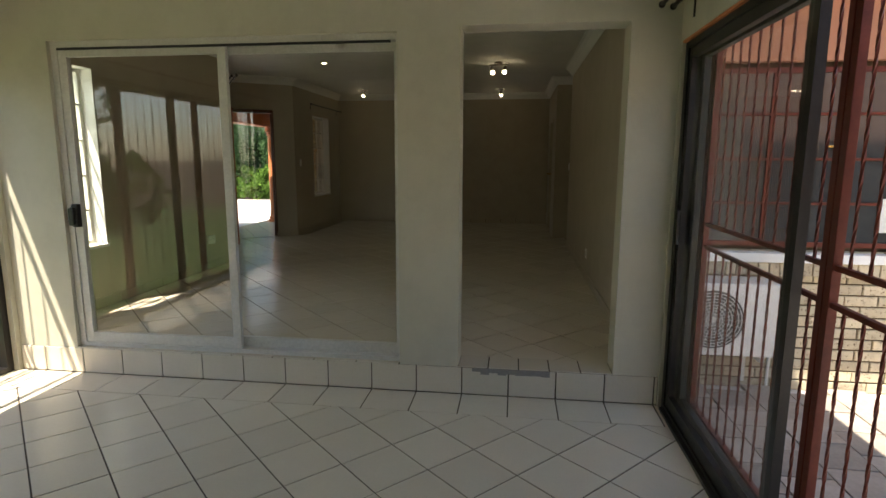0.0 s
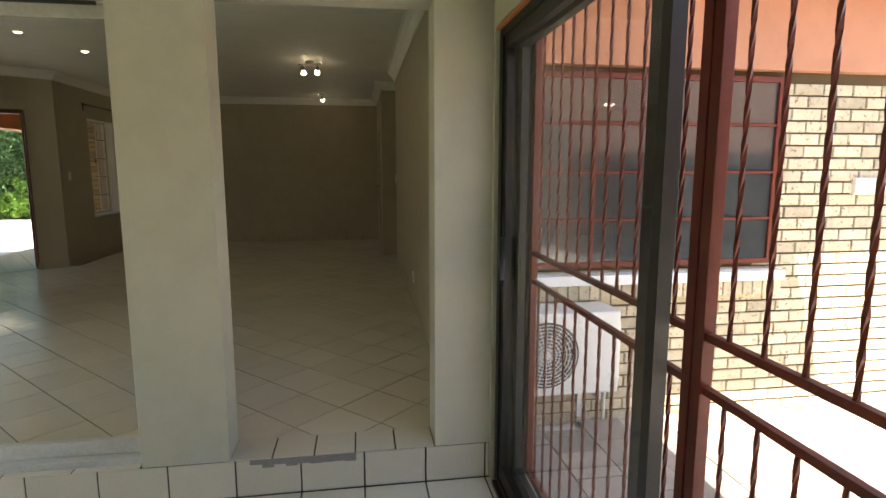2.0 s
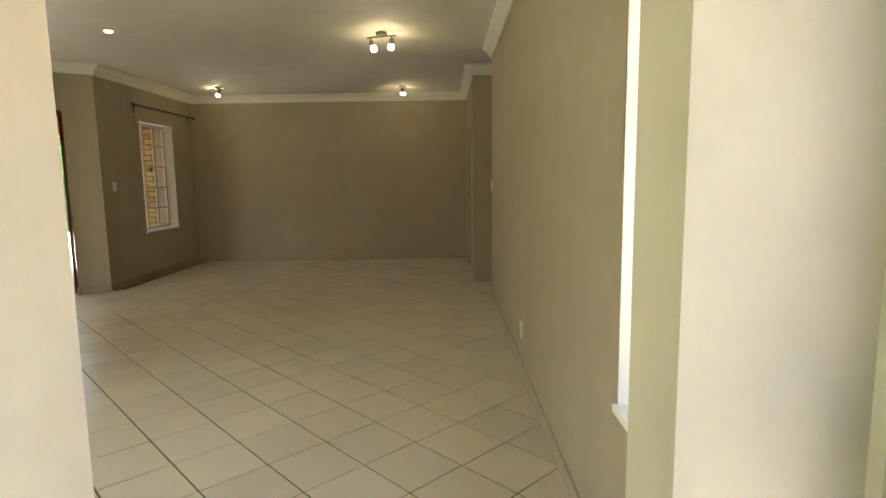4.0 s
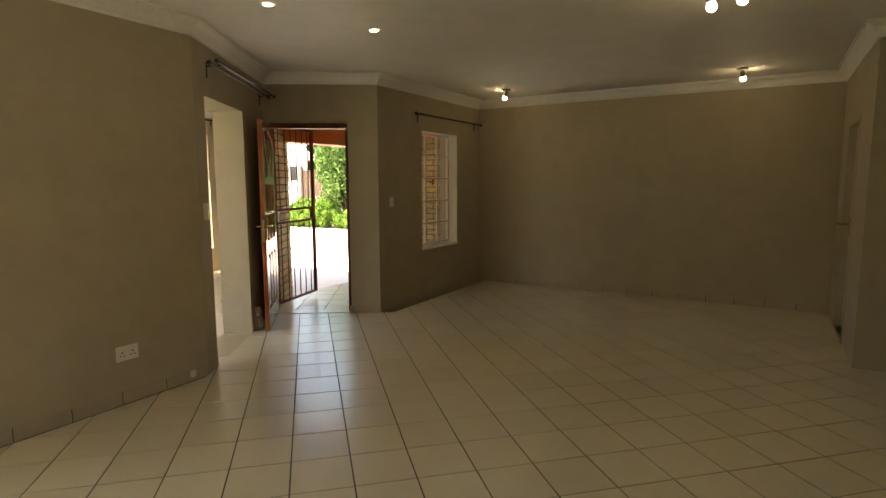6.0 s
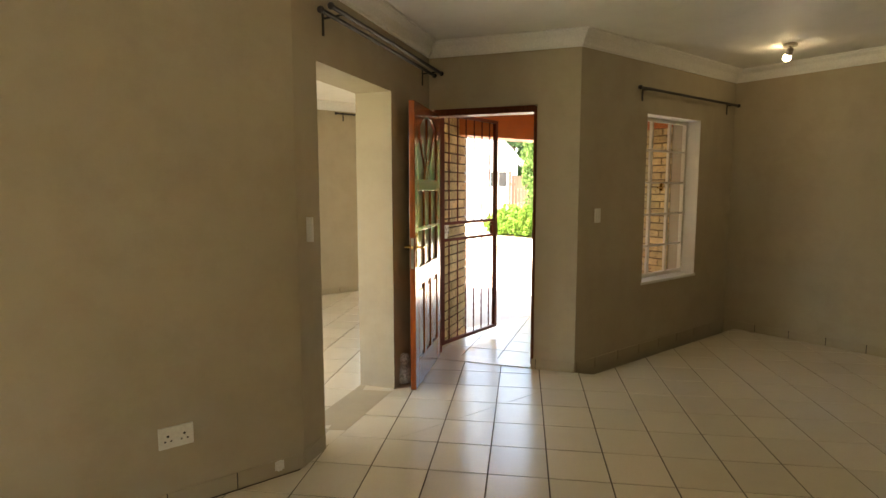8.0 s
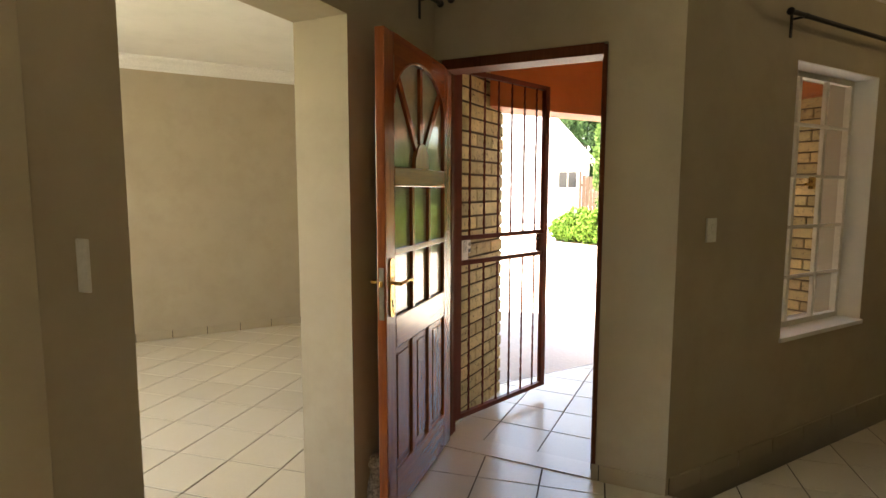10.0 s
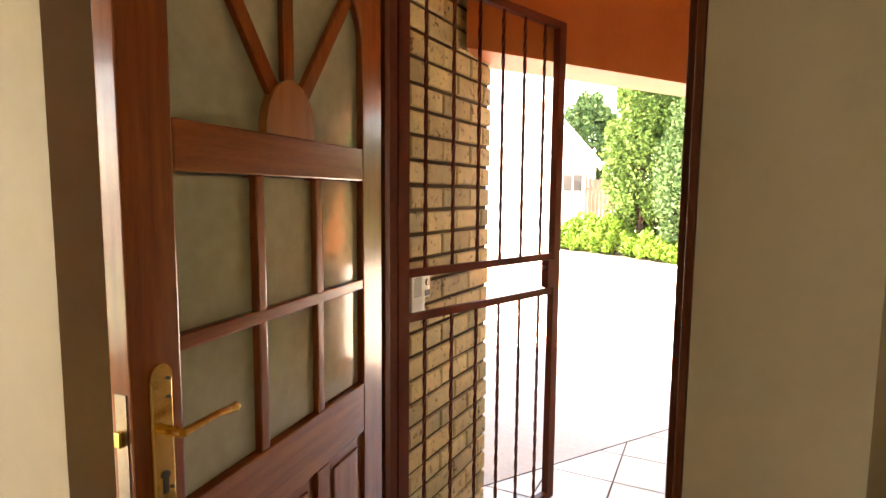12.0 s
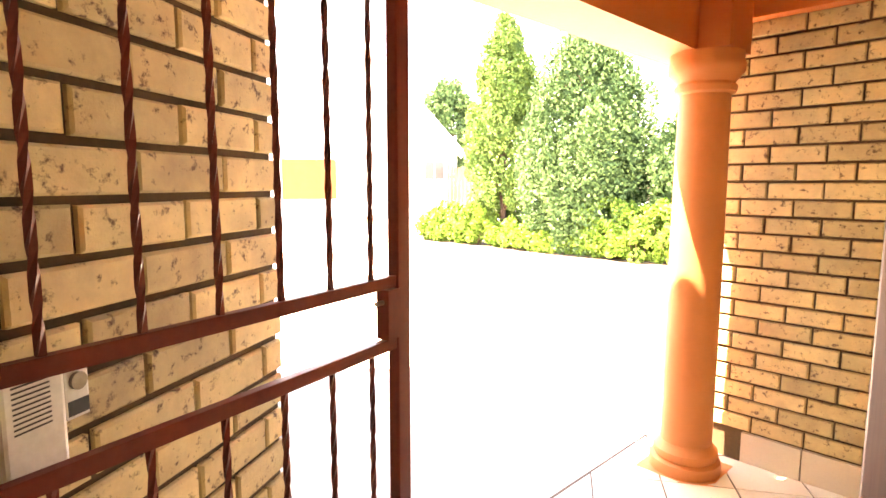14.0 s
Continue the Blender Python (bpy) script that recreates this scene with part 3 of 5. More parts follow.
# ---- front door ----
DW = axes(J1, U)
fd = empty("front_door_frame", DW, "dark brown wooden front door frame", "door frame", kind="structure")
for nm, lo, hi in (("jamb", (-0.01, 0.02, 0), (0.045, 0.14, 2.13)), ("jamb", (0.885, -0.004, 0), (0.903, 0.14, 2.13)), ("head", (0.045, -0.004, 2.085), (0.885, 0.14, 2.138))):
    cuboid(nm, lo, hi, M_FRAMEWOOD, fd, bevel=0.004)
cuboid("stop", (0.045, 0.10, 0.02), (0.06, 0.13, 2.085), M_FRAMEWOOD, fd, bevel=0.003)
cuboid("stop", (0.866, 0.075, 0.008), (0.885, 0.139, 2.085), M_FRAMEWOOD, fd, bevel=0.006)
cuboid("threshold", (0.0, 0.0, -0.02), (0.903, 0.16, 0.006), M_TILE, fd, "cream tile threshold")

LEAF = 0.862
door = empty("front_door", axes((-4.475, 5.225), -49.0, 0.012), "red-brown varnished wooden front door standing open", "door")
TH = 0.042


def leaf_box(name, x0, x1, z0, z1, mat=M_DOORWOOD, y0=0.0, y1=TH, label="", parent=None, bevel=0.004):
    return cuboid(name, (x0, y0, z0), (x1, y1, z1), mat, parent or door, label, bevel)


G0, G1 = 0.115, 0.765          # glazed width between the stiles
ZB, ZM, ZT, ZD = 0.895, 1.175, 1.455, 1.54
leaf_box("stile", 0.0, G0, 0, 2.085)
leaf_box("stile", G1, LEAF, 0, 2.085)
leaf_box("rail", G0, G1, 0, 0.20, M_DOORRAIL)
leaf_box("rail", G0, G1, 0.755, ZB, M_DOORRAIL)
leaf_box("rail", G0, G1, ZT, ZD, M_DOORRAIL)
# top rail with an arched underside
bm = bmesh.new()
cx, half, spring, rise = (G0 + G1) / 2, (G1 - G0) / 2, 1.80, 0.215
arc = [(cx + half * math.cos(a), spring + rise * math.sin(a)) for a in [math.pi * i / 20 for i in range(21)]]
lower = [(x, z) for x, z in arc]
fr, bk = [], []
for x, z in lower:
    fr.append((bm.verts.new((x, 0.0, z)), bm.verts.new((x, 0.0, 2.085))))
    bk.append((bm.verts.new((x, TH, z)), bm.verts.new((x, TH, 2.085))))
for i in range(20):
    bm.faces.new((fr[i][0], fr[i + 1][0], fr[i + 1][1], fr[i][1]))
    bm.faces.new((bk[i][1], bk[i + 1][1], bk[i + 1][0], bk[i][0]))
    bm.faces.new((fr[i][0], bk[i][0], bk[i + 1][0], fr[i + 1][0]))
    bm.faces.new((fr[i][1], fr[i + 1][1], bk[i + 1][1], bk[i][1]))
part("arched_rail", bm, M_DOORRAIL, door)
# bead round the arch
bm = bmesh.new()
for (x0, z0), (x1, z1) in zip(arc, arc[1:]):
    add_tube(bm, (x0, TH - 0.002, z0), (x1, TH - 0.002, z1), 0.006, 8)
part("bead", bm, M_DOORWOOD, door, smooth=True)
# sunburst: half disc and three rays
sb = bmesh.new()
ring = [(cx + 0.090 * math.cos(a), ZD + 0.118 * math.sin(a)) for a in [math.pi * i / 14 for i in range(15)]]
f0 = [sb.verts.new((x, 0.004, z)) for x, z in ring]
f1 = [sb.verts.new((x, TH + 0.002, z)) for x, z in ring]
sb.faces.new(f0)
sb.faces.new(list(reversed(f1)))
for i in range(15):
    sb.faces.new((f0[i], f1[i], f1[(i + 1) % 15], f0[(i + 1) % 15]))
M_SUNWOOD = wood_stuff("orange_brown_wood", (0.42, 0.15, 0.04), (0.30, 0.09, 0.025), 0.25)
part("sunburst", sb, M_SUNWOOD, door, "lighter carved half disc")
for a, ln in ((53, 0.44), (90, 0.44), (127, 0.44)):
    bm = bmesh.new()
    add_box(bm, (0.06, 0.005, -0.018), (ln, TH - 0.004, 0.018), pose(cx, 0, ZD + 0.02, 0, -a, 0), 0.003)
    part("ray", bm, M_DOORWOOD, door)
# glazing bars: two rows of three panes
for i in (1, 2):
    x = G0 + (G1 - G0) * i / 3
    leaf_box("glazing_bar", x - 0.014, x + 0.014, ZB, ZT, y0=0.006, y1=TH - 0.002)
leaf_box("glazing_bar", G0, G1, ZM - 0.014, ZM + 0.014, M_DOORRAIL, y0=0.007, y1=TH - 0.001)
M_LEAFGLASS = surface("obscured_pane", (0.40, 0.39, 0.27), (0.35, 0.34, 0.23), 5, 30, 0.07, 0.06, 0.002)
for i in range(3):
    for j in range(2):
        x0 = G0 + (G1 - G0) * i / 3
        z0 = ZB if j == 0 else ZM
        leaf_box("pane", x0 + 0.004, x0 + (G1 - G0) / 3 - 0.004, z0 + 0.004, z0 + 0.276, M_LEAFGLASS, 0.019, 0.024, "", None, 0.0)
leaf_box("pane", G0 + 0.002, G1 - 0.002, ZD, spring + 0.205, M_LEAFGLASS, 0.019, 0.024, "", None, 0.0)
# lower panels and muntins
for i in (1, 2):
    x = G0 + (G1 - G0) * i / 3
    leaf_box("muntin", x - 0.028, x + 0.028, 0.20, 0.755)
for i in range(3):
    x0 = G0 + (G1 - G0) * i / 3 + (0.028 if i else 0)
    x1 = G0 + (G1 - G0) * (i + 1) / 3 - (0.028 if i < 2 else 0)
    leaf_box("panel", x0, x1, 0.20, 0.755, y0=0.012, y1=0.030, bevel=0)
    leaf_box("raised_field", x0 + 0.028, x1 - 0.028, 0.235, 0.72, y0=0.006, y1=TH - 0.006, bevel=0.005)
# brass lever handle on a long plate, both sides
hx = 0.813
bm = bmesh.new()
add_box(bm, (hx - 0.021, TH, 0.925), (hx + 0.021, TH + 0.007, 1.135), None, 0.003)
add_tube(bm, (hx, TH, 1.135), (hx, TH + 0.007, 1.135), 0.0208, 24)
add_tube(bm, (hx, TH, 0.925), (hx, TH + 0.007, 0.925), 0.0208, 24)
hp = part("handle_plate", bm, M_BRASS, door, "brass backplate")
bm = bmesh.new()
add_tube(bm, (hx, TH + 0.006, 1.05), (hx, TH + 0.045, 1.05), 0.008, 14)
add_tube(bm, (hx, TH + 0.045, 1.05), (hx - 0.07, TH + 0.05, 1.055), 0.0075, 14, 0.006)
add_tube(bm, (hx - 0.07, TH + 0.05, 1.055), (hx - 0.115, TH + 0.047, 1.049), 0.006, 14, 0.008)
add_ball(bm, (hx - 0.118, TH + 0.047, 1.049), 0.009)
part("lever", bm, M_BRASS, hp, smooth=True)
bm = bmesh.new()
add_tube(bm, (hx, TH + 0.004, 0.975), (hx, TH + 0.009, 0.975), 0.0075, 12)
add_box(bm, (hx - 0.004, TH + 0.004, 0.945), (hx + 0.004, TH + 0.009, 0.975))
part("keyhole", bm, M_DARKPLASTIC, hp)
bm = bmesh.new()
for z in (1.13, 0.925, 1.10, 0.95):
    add_tube(bm, (hx - 0.012, TH + 0.005, z), (hx - 0.012, TH + 0.009, z), 0.003, 8)
part("screw", bm, M_DARKPLASTIC, hp)
bm = bmesh.new()
add_tube(bm, (hx, -0.045, 1.05), (hx, 0.0, 1.05), 0.008, 14)
add_tube(bm, (hx, -0.045, 1.05), (hx - 0.11, -0.047, 1.052), 0.0075, 14, 0.006)
add_box(bm, (hx - 0.02, -0.006, 0.91), (hx + 0.02, 0.0, 1.15), None, 0.003)
part("back_handle", bm, M_BRASS, door, smooth=False)
cuboid("lock_plate", (LEAF - 0.002, 0.010, 0.90), (LEAF + 0.002, 0.032, 1.12), M_NICKEL, door, "dull steel edge plate")
bm = bmesh.new()
add_box(bm, (LEAF, 0.014, 1.04), (LEAF + 0.011, 0.028, 1.065), None, 0.003)
part("latch", bm, M_BRASS, door)
for z in (0.25, 1.05, 1.85):
    bm = bmesh.new()
    add_tube(bm, (-0.006, 0.0, z - 0.05), (-0.006, 0.0, z + 0.05), 0.007, 10)
    part("hinge", bm, M_BLACKIRON, door)

# security gate of the front door
fg, ga, gb, gh = twisted_gate("security_gate", (-4.592, 5.3655), 104.2, 0.925, 0.05, 2.16, "oxide red steel front security gate standing open", 6, (1.016, 1.168), rail=0.014, bar=0.0108, stile=0.048)
cuboid("lock_box", (0.835, -0.018, ga + 0.016), (0.885, 0.018, gb - 0.016), M_STEELRED, fg, "square steel lock case")
bm = bmesh.new()
add_tube(bm, (0.81, 0, (ga + gb) / 2 + 0.03), (0.836, 0, (ga + gb) / 2 + 0.03), 0.006, 10)
part("bolt", bm, M_NICKEL, fg)
for z in (0.25, 1.06, 1.85):
    bm = bmesh.new()
    add_tube(bm, (-0.012, 0.0, z - 0.04), (-0.012, 0.0, z + 0.04), 0.010, 10)
    part("hinge", bm, M_STEELRED, fg)
tagged(cuboid("gate_post", (0, -0.02, 0), (0.03, 0.02, 2.15), M_STEELRED, m=axes((-4.560, 5.318), 104.2, 0.0)), "oxide red steel gate post against brickwork", "gate post", kind="structure")

# ---- lamps, switches, rails ----
def spot_lamp(x, y, turn, heads, label, group):
    lamp = empty("ceiling_spotlight", axes((x, y), turn, CEIL), label, "ceiling light", group)
    bm = bmesh.new()
    if heads == 1:
        add_lathe(bm, [(0.055, -0.022), (0.055, -0.004), (0.05, 0.0)])
    else:
        add_box(bm, (-0.15, -0.012, -0.045), (0.15, 0.012, -0.03), None, 0.004)
        add_lathe(bm, [(0.05, -0.03), (0.055, -0.004), (0.05, 0.0)])
    part("base", bm, M_NICKEL, lamp, smooth=True)
    for x0, ang in ([(0.0, 35)] if heads == 1 else [(-0.10, -12), (0.10, 12)]):
        bm = bmesh.new()
        top = -0.022 if heads == 1 else -0.045
        add_tube(bm, (x0, 0, top), (x0, 0, top - 0.03), 0.008, 10)
        part("arm", bm, M_NICKEL, lamp)
        head = Matrix.Translation((x0, 0, top - 0.035)) @ pose(0, 0, 0, ang if heads == 1 else 10, ang if heads == 2 else 20, 0)
        bm = bmesh.new()
        add_lathe(bm, [(0.016, 0.022), (0.024, 0.01), (0.027, -0.03), (0.024, -0.034), (0.020, -0.03), (0.018, 0.0)], head, 20)
        hd = part("lamp_head", bm, M_NICKEL, lamp, smooth=True)
        bm = bmesh.new()
        add_lathe(bm, [(0.012, -0.01), (0.024, -0.038), (0.030, -0.058), (0.026, -0.078), (0.012, -0.088)], head, 20)
        part("bulb", bm, M_BULB, hd, "lit warm white bulb", smooth=True)
    return lamp


spot_lamp(-2.64, 7.52, 25, 1, "nickel ceiling spotlight with a lit bulb", "ceiling spotlights")
spot_lamp(0.03, 7.60, -35, 1, "nickel ceiling spotlight with a lit bulb", "ceiling spotlights")
spot_lamp(0.07, 4.62, -18, 2, "nickel twin ceiling spotlight with two lit bulbs", "ceiling spotlights")


def downlight(x, y):
    d = empty("downlight", axes((x, y), 0, CEIL), "small recessed lit downlight in the ceiling", "downlight", "recessed downlights")
    bm = bmesh.new()
    add_lathe(bm, [(0.048, -0.001), (0.046, -0.006), (0.034, -0.008), (0.032, -0.002)])
    part("trim_ring", bm, M_CORNICE, d, smooth=True)
    bm = bmesh.new()
    add_lathe(bm, [(0.030, -0.003), (0.028, -0.010), (0.016, -0.014)])
    part("lens", bm, M_BULB, d, "lit lens", smooth=True)


downlight(-2.37, 4.42)
downlight(-2.58, 3.55)


def plate(name, p, deg, z, w, h, label, category, kind_of):
    """A wall plate: local x along the wall, y out of it."""
    s = empty(name, axes(p, deg, z), label, category)
    cuboid("cover", (-w / 2, 0.0, -h / 2), (w / 2, 0.010, h / 2), M_PLASTIC, s, bevel=0.003)
    if kind_of == "switch":
        cuboid("rocker", (-0.012, 0.009, -0.028), (0.012, 0.015, 0.028), M_PLASTIC, s, bevel=0.002)
    elif kind_of == "triple":
        for k in (-1, 0, 1):
            cuboid("rocker", (-0.011, 0.009, k * 0.032 - 0.012), (0.011, 0.016, k * 0.032 + 0.012), M_PLASTIC, s, bevel=0.002)
    else:
        for k in (-1, 1):
            cuboid("rocker", (k * 0.035 - 0.006, 0.009, 0.022), (k * 0.035 + 0.006, 0.014, 0.042), M_PLASTIC, s, bevel=0.002)
            bm = bmesh.new()
            for dx, dz, r in ((0, 0.008, 0.006), (-0.013, -0.016, 0.0045), (0.013, -0.016, 0.0045)):
                add_tube(bm, (k * 0.035 + dx, 0.0095, dz), (k * 0.035 + dx, 0.0112, dz), r, 12)
            part("pin_holes", bm, M_DARKPLASTIC, s)
    return s


plate("light_switch", (-3.44, 6.09), -90, 1.265, 0.07, 0.115, "white plastic light switch on taupe plaster", "light switch", "switch")
plate("light_switch", (1.155, 5.28), 90, 1.23, 0.07, 0.115, "white plastic light switch on taupe plaster", "light switch", "switch")
plate("light_switch", (-3.34 - 0.559 * 0.10, 3.49 + 0.829 * 0.10), 34, 1.27, 0.075, 0.13, "white plastic triple light switch beside the passage", "light switch", "triple")
plate("wall_socket", (-3.34, 2.88), -90, 0.35, 0.15, 0.10, "white plastic double wall socket with a switch each", "wall socket", "socket")
plate("wall_socket", (1.155, 2.88), 90, 0.29, 0.10, 0.10, "white plastic wall socket low on the wall", "wall socket", "socket")
plate("cable_outlet", (-3.34, 3.36), -90, 0.055, 0.05, 0.05, "small white plastic cable outlet above the skirting", "cable outlet", "switch")


def curtain_rail(name, p, deg, length, z, rods, label):
    """Iron curtain rods on brackets; local x along the wall, y out of it."""
    r = empty(name, axes(p, deg, z), label, "curtain rail", "curtain rails")
    for k in range(rods):
        y = 0.075 + 0.06 * k
        dz = 0.012 * k
        bm = bmesh.new()
        add_tube(bm, (0, y, dz), (length, y, dz), 0.012, 12)
        part("rod", bm, M_BLACKIRON, r, smooth=True)
        for x, s in ((0, -1), (length, 1)):
            bm = bmesh.new()
            add_ball(bm, (x + s * 0.022, y, dz), 0.019, 1.0, 12, 8)
            add_tube(bm, (x, y, dz), (x + s * 0.012, y, dz), 0.013, 10)
            part("finial", bm, M_BLACKIRON, r, smooth=True)
    for x in (0.07, length - 0.12):
        bm = bmesh.new()
        add_box(bm, (x - 0.008, 0.0, -0.09), (x + 0.008, 0.008, 0.03), None, 0.002)
        add_tube(bm, (x, 0.004, 0.0), (x, 0.075 + 0.06 * (rods - 1), -0.002 + 0.012 * (rods - 1)), 0.006, 8)
        for k in range(rods):
            add_tube(bm, (x - 0.012, 0.075 + 0.06 * k, 0.012 * k), (x + 0.012, 0.075 + 0.06 * k, 0.012 * k), 0.0135, 12)
        part("bracket", bm, M_BLACKIRON, r)
    return r


curtain_rail("curtain_rail", (-3.44, 8.22), -90, 1.68, 2.315, 1, "dark iron curtain rail above the steel window")
curtain_rail("curtain_rail", (J1[0] + 0.559 * 0.10, J1[1] - 0.829 * 0.10), -56, 1.72, 2.40, 2, "double dark iron curtain rail above the open passage")
curtain_rail("curtain_rail", (-7.75, 7.02), -90, 1.08, 2.515, 1, "dark iron curtain rail above the tall window")
curtain_rail("curtain_rail", (1.25, -2.9), 90, 2.80, 2.16, 2, "double dark iron curtain rail above the courtyard door")
curtain_rail("curtain_rail", (-3.17, -0.12), 270, 4.1, 2.14, 1, "dark iron curtain rail above the garden door")

# stuffed cloth door stop on the floor behind the front door
bm = bmesh.new()
add_lathe(bm, [(0.035, 0.0), (0.052, 0.012), (0.058, 0.06), (0.05, 0.11), (0.03, 0.14), (0.036, 0.165), (0.045, 0.19), (0.03, 0.225), (0.008, 0.235)], None, 18)
for v in bm.verts:
    n = noise.noise(v.co * 22)
    v.co.x += n * 0.008
    v.co.y += n * 0.006
tagged(part("door_stop", bm, M_CLOTH, smooth=True, m=axes((-4.09, 4.64), 20, 0.0)), "black and white patterned cloth door stop behind the door", "door stop")

# inner door at the end of the right-hand wall
idr = empty("door_4", axes((1.0, 6.95), 90, 0.0), "closed inner door painted taupe like the wall", "door", kind="structure")
cuboid("leaf", (0.04, -0.10, 0.01), (0.76, -0.06, 2.02), M_TAUPE, idr, bevel=0.003)
cuboid("jamb", (0, -0.14, 0), (0.04, 0.006, 2.06), M_TAUPE, idr, bevel=0.003)
cuboid("jamb", (0.76, -0.14, 0), (0.80, 0.006, 2.06), M_TAUPE, idr, bevel=0.003)
cuboid("head", (0.04, -0.14, 2.02), (0.76, 0.006, 2.06), M_TAUPE, idr, bevel=0.003)
bm = bmesh.new()
add_box(bm, (0.66, -0.06, 0.95), (0.70, -0.052, 1.13), None, 0.003)
add_tube(bm, (0.68, -0.055, 1.06), (0.68, 0.045, 1.06), 0.011, 10)
add_tube(bm, (0.68, 0.045, 1.06), (0.57, 0.05, 1.062), 0.010, 10)
part("door_handle", bm, M_BRASS, idr)

# ---- porch ----
bm = bmesh.new()
add_lathe(bm, [(0.165, 0.0), (0.168, 0.03), (0.165, 0.055), (0.142, 0.065), (0.152, 0.085), (0.150, 0.11), (0.128, 0.13), (0.122, 0.145)], None, 36)
col = empty("porch_column", axes((-4.84, 8.12), 0, -0.02), "terracotta painted round porch column", "column")
part("base", bm, M_PEACH, col, smooth=True)
cuboid("plinth", (-0.18, -0.18, -0.06), (0.18, 0.18, 0.0), M_PEACH, col, bevel=0.006)
bm = bmesh.new()
add_lathe(bm, [(0.120, 0.14), (0.121, 0.6), (0.119, 1.2), (0.113, 1.84)], None, 36)
part("shaft", bm, M_PEACH, col, smooth=True)
bm = bmesh.new()
add_lathe(bm, [(0.118, 1.835), (0.134, 1.845), (0.139, 1.87), (0.126, 1.885), (0.144, 1.91), (0.166, 1.935), (0.169, 1.968), (0.16, 1.985), (0.16, 2.02)], None, 36)
part("capital", bm, M_PEACH, col, smooth=True)
bm = bmesh.new()
add_prism(bm, [(-5.08, 6.02), (-4.83, 5.78), (-4.83, 8.29), (-5.08, 8.29)], 2.0, 2.62)
add_box(bm, (-4.829, 7.985, 2.0), (-4.695, 8.255, 2.62))
bmesh.ops.recalc_face_normals(bm, faces=bm.faces)
tagged(part("beam_porch_side", bm, M_TERRA), "terracotta painted porch beam", "beam", kind="structure")
slab("beam_porch_end", (-4.96, 8.30, 2.175), (-3.70, 8.65, 2.62), M_TERRA, "terracotta painted porch beam over brickwork", "beam")
bm = bmesh.new()
add_prism(bm, [(-5.25, 5.85), (-4.60, 5.32), (-3.70, 6.0), (-3.70, 8.7), (-5.25, 8.7)], 2.60, 2.66)
tagged(part("ceiling_porch", bm, M_PEACH), "terracotta painted porch ceiling", "ceiling", kind="structure")
porch = slab("floor_porch", (-5.15, 5.2, -0.30), (-3.70, 8.45, -0.026), M_GROUT, "cream porch tiles with dark grout", "floor")
ic = empty("intercom", axes((-4.5666 - 0.235 * 0.5135, 5.2705 + 0.235 * 0.8581), 300.9, 1.0), "white plastic door intercom on face brick", "intercom")
cuboid("body", (-0.045, 0.004, 0.0), (0.045, 0.030, 0.155), M_PLASTIC, ic, bevel=0.006)
for k in range(10):
    cuboid("grille_slot", (-0.022, 0.0295, 0.075 + k * 0.007), (0.030, 0.0306, 0.0775 + k * 0.007), M_DARKPLASTIC, ic)
cuboid("bell_unit", (-0.086, 0.004, 0.062), (-0.047, 0.026, 0.150), M_PLASTIC, ic, bevel=0.004)
bm = bmesh.new()
add_tube(bm, (-0.066, 0.025, 0.118), (-0.066, 0.032, 0.118), 0.013, 18)
part("button", bm, M_NICKEL, ic)
cuboid("name_plate", (-0.083, 0.0255, 0.068), (-0.050, 0.0275, 0.090), M_DARKPLASTIC, ic)

# ---- courtyard ----
slab("wall_court_core", (1.42, 0.985, -0.46), (6.2, 1.25, 2.02), M_BRICKJOINT, "brown mortar joints of a face brick wall", "wall")
slab("beam_court", (1.42, 0.90, 2.02), (6.2, 1.25, 2.62), M_CLAY, "peach painted band above face brick", "beam")
slab("roof_eave_court", (1.42, 0.35, 2.62), (6.6, 1.6, 2.74), M_CLAY, "peach painted eave", "eave")
slab("ceiling_court", (6.2, 1.0, -0.46), (6.4, 1.3, 2.7), M_HOUSE, "white plastered end wall", "wall")
cw = steel_window("window_6", (1.72, 0.97), 0, 1.80, 1.28, 0.70, 4, 4, "oxide red steel window reflecting a tiled roof", M_STEELRED, glass=False, set_back=-0.03)
for i in range(4):
    for j in range(4):
        cuboid("pane", (0.45 * i + 0.016, -0.012, 0.32 * j + 0.012), (0.45 * i + 0.434, -0.006, 0.32 * j + 0.308), M_WINDARK, cw)
bm = bmesh.new()
add_box(bm, (1.70, 0.88, 0.585), (3.60, 0.985, 0.655), pose(0, 0, 0), 0.008)
tagged(part("sill_plaster", bm, M_HOUSE), "white plaster coping on a brick window sill", "window sill", kind="structure")

# low outbuilding across the courtyard, seen mirrored in the window
shed = empty("outbuilding", axes((2.2, -8.5), 0, -0.46), "low outbuilding with a brown tiled roof", "outbuilding")
cuboid("wall", (0, -1.4, 0), (14, 0, 1.95), M_HOUSE, shed)
bm = bmesh.new()
rise = math.degrees(math.atan2(1.35, 1.8))
for r in range(11):
    for c in range(48):
        m = pose(-0.4 + 0.31 * c, 0.42 - 1.8 * r / 11, 1.80 + 1.35 * r / 11 + 0.03, 4 - rise, 0, 0)
        add_box(bm, (0.006, -0.24, 0), (0.30, 0, 0.035), m)
part("roof_tiles", bm, M_ROOFTILE, shed)
cuboid("fascia", (-0.4, 0.36, 1.70), (14.5, 0.40, 1.80), M_STEELRED, shed)

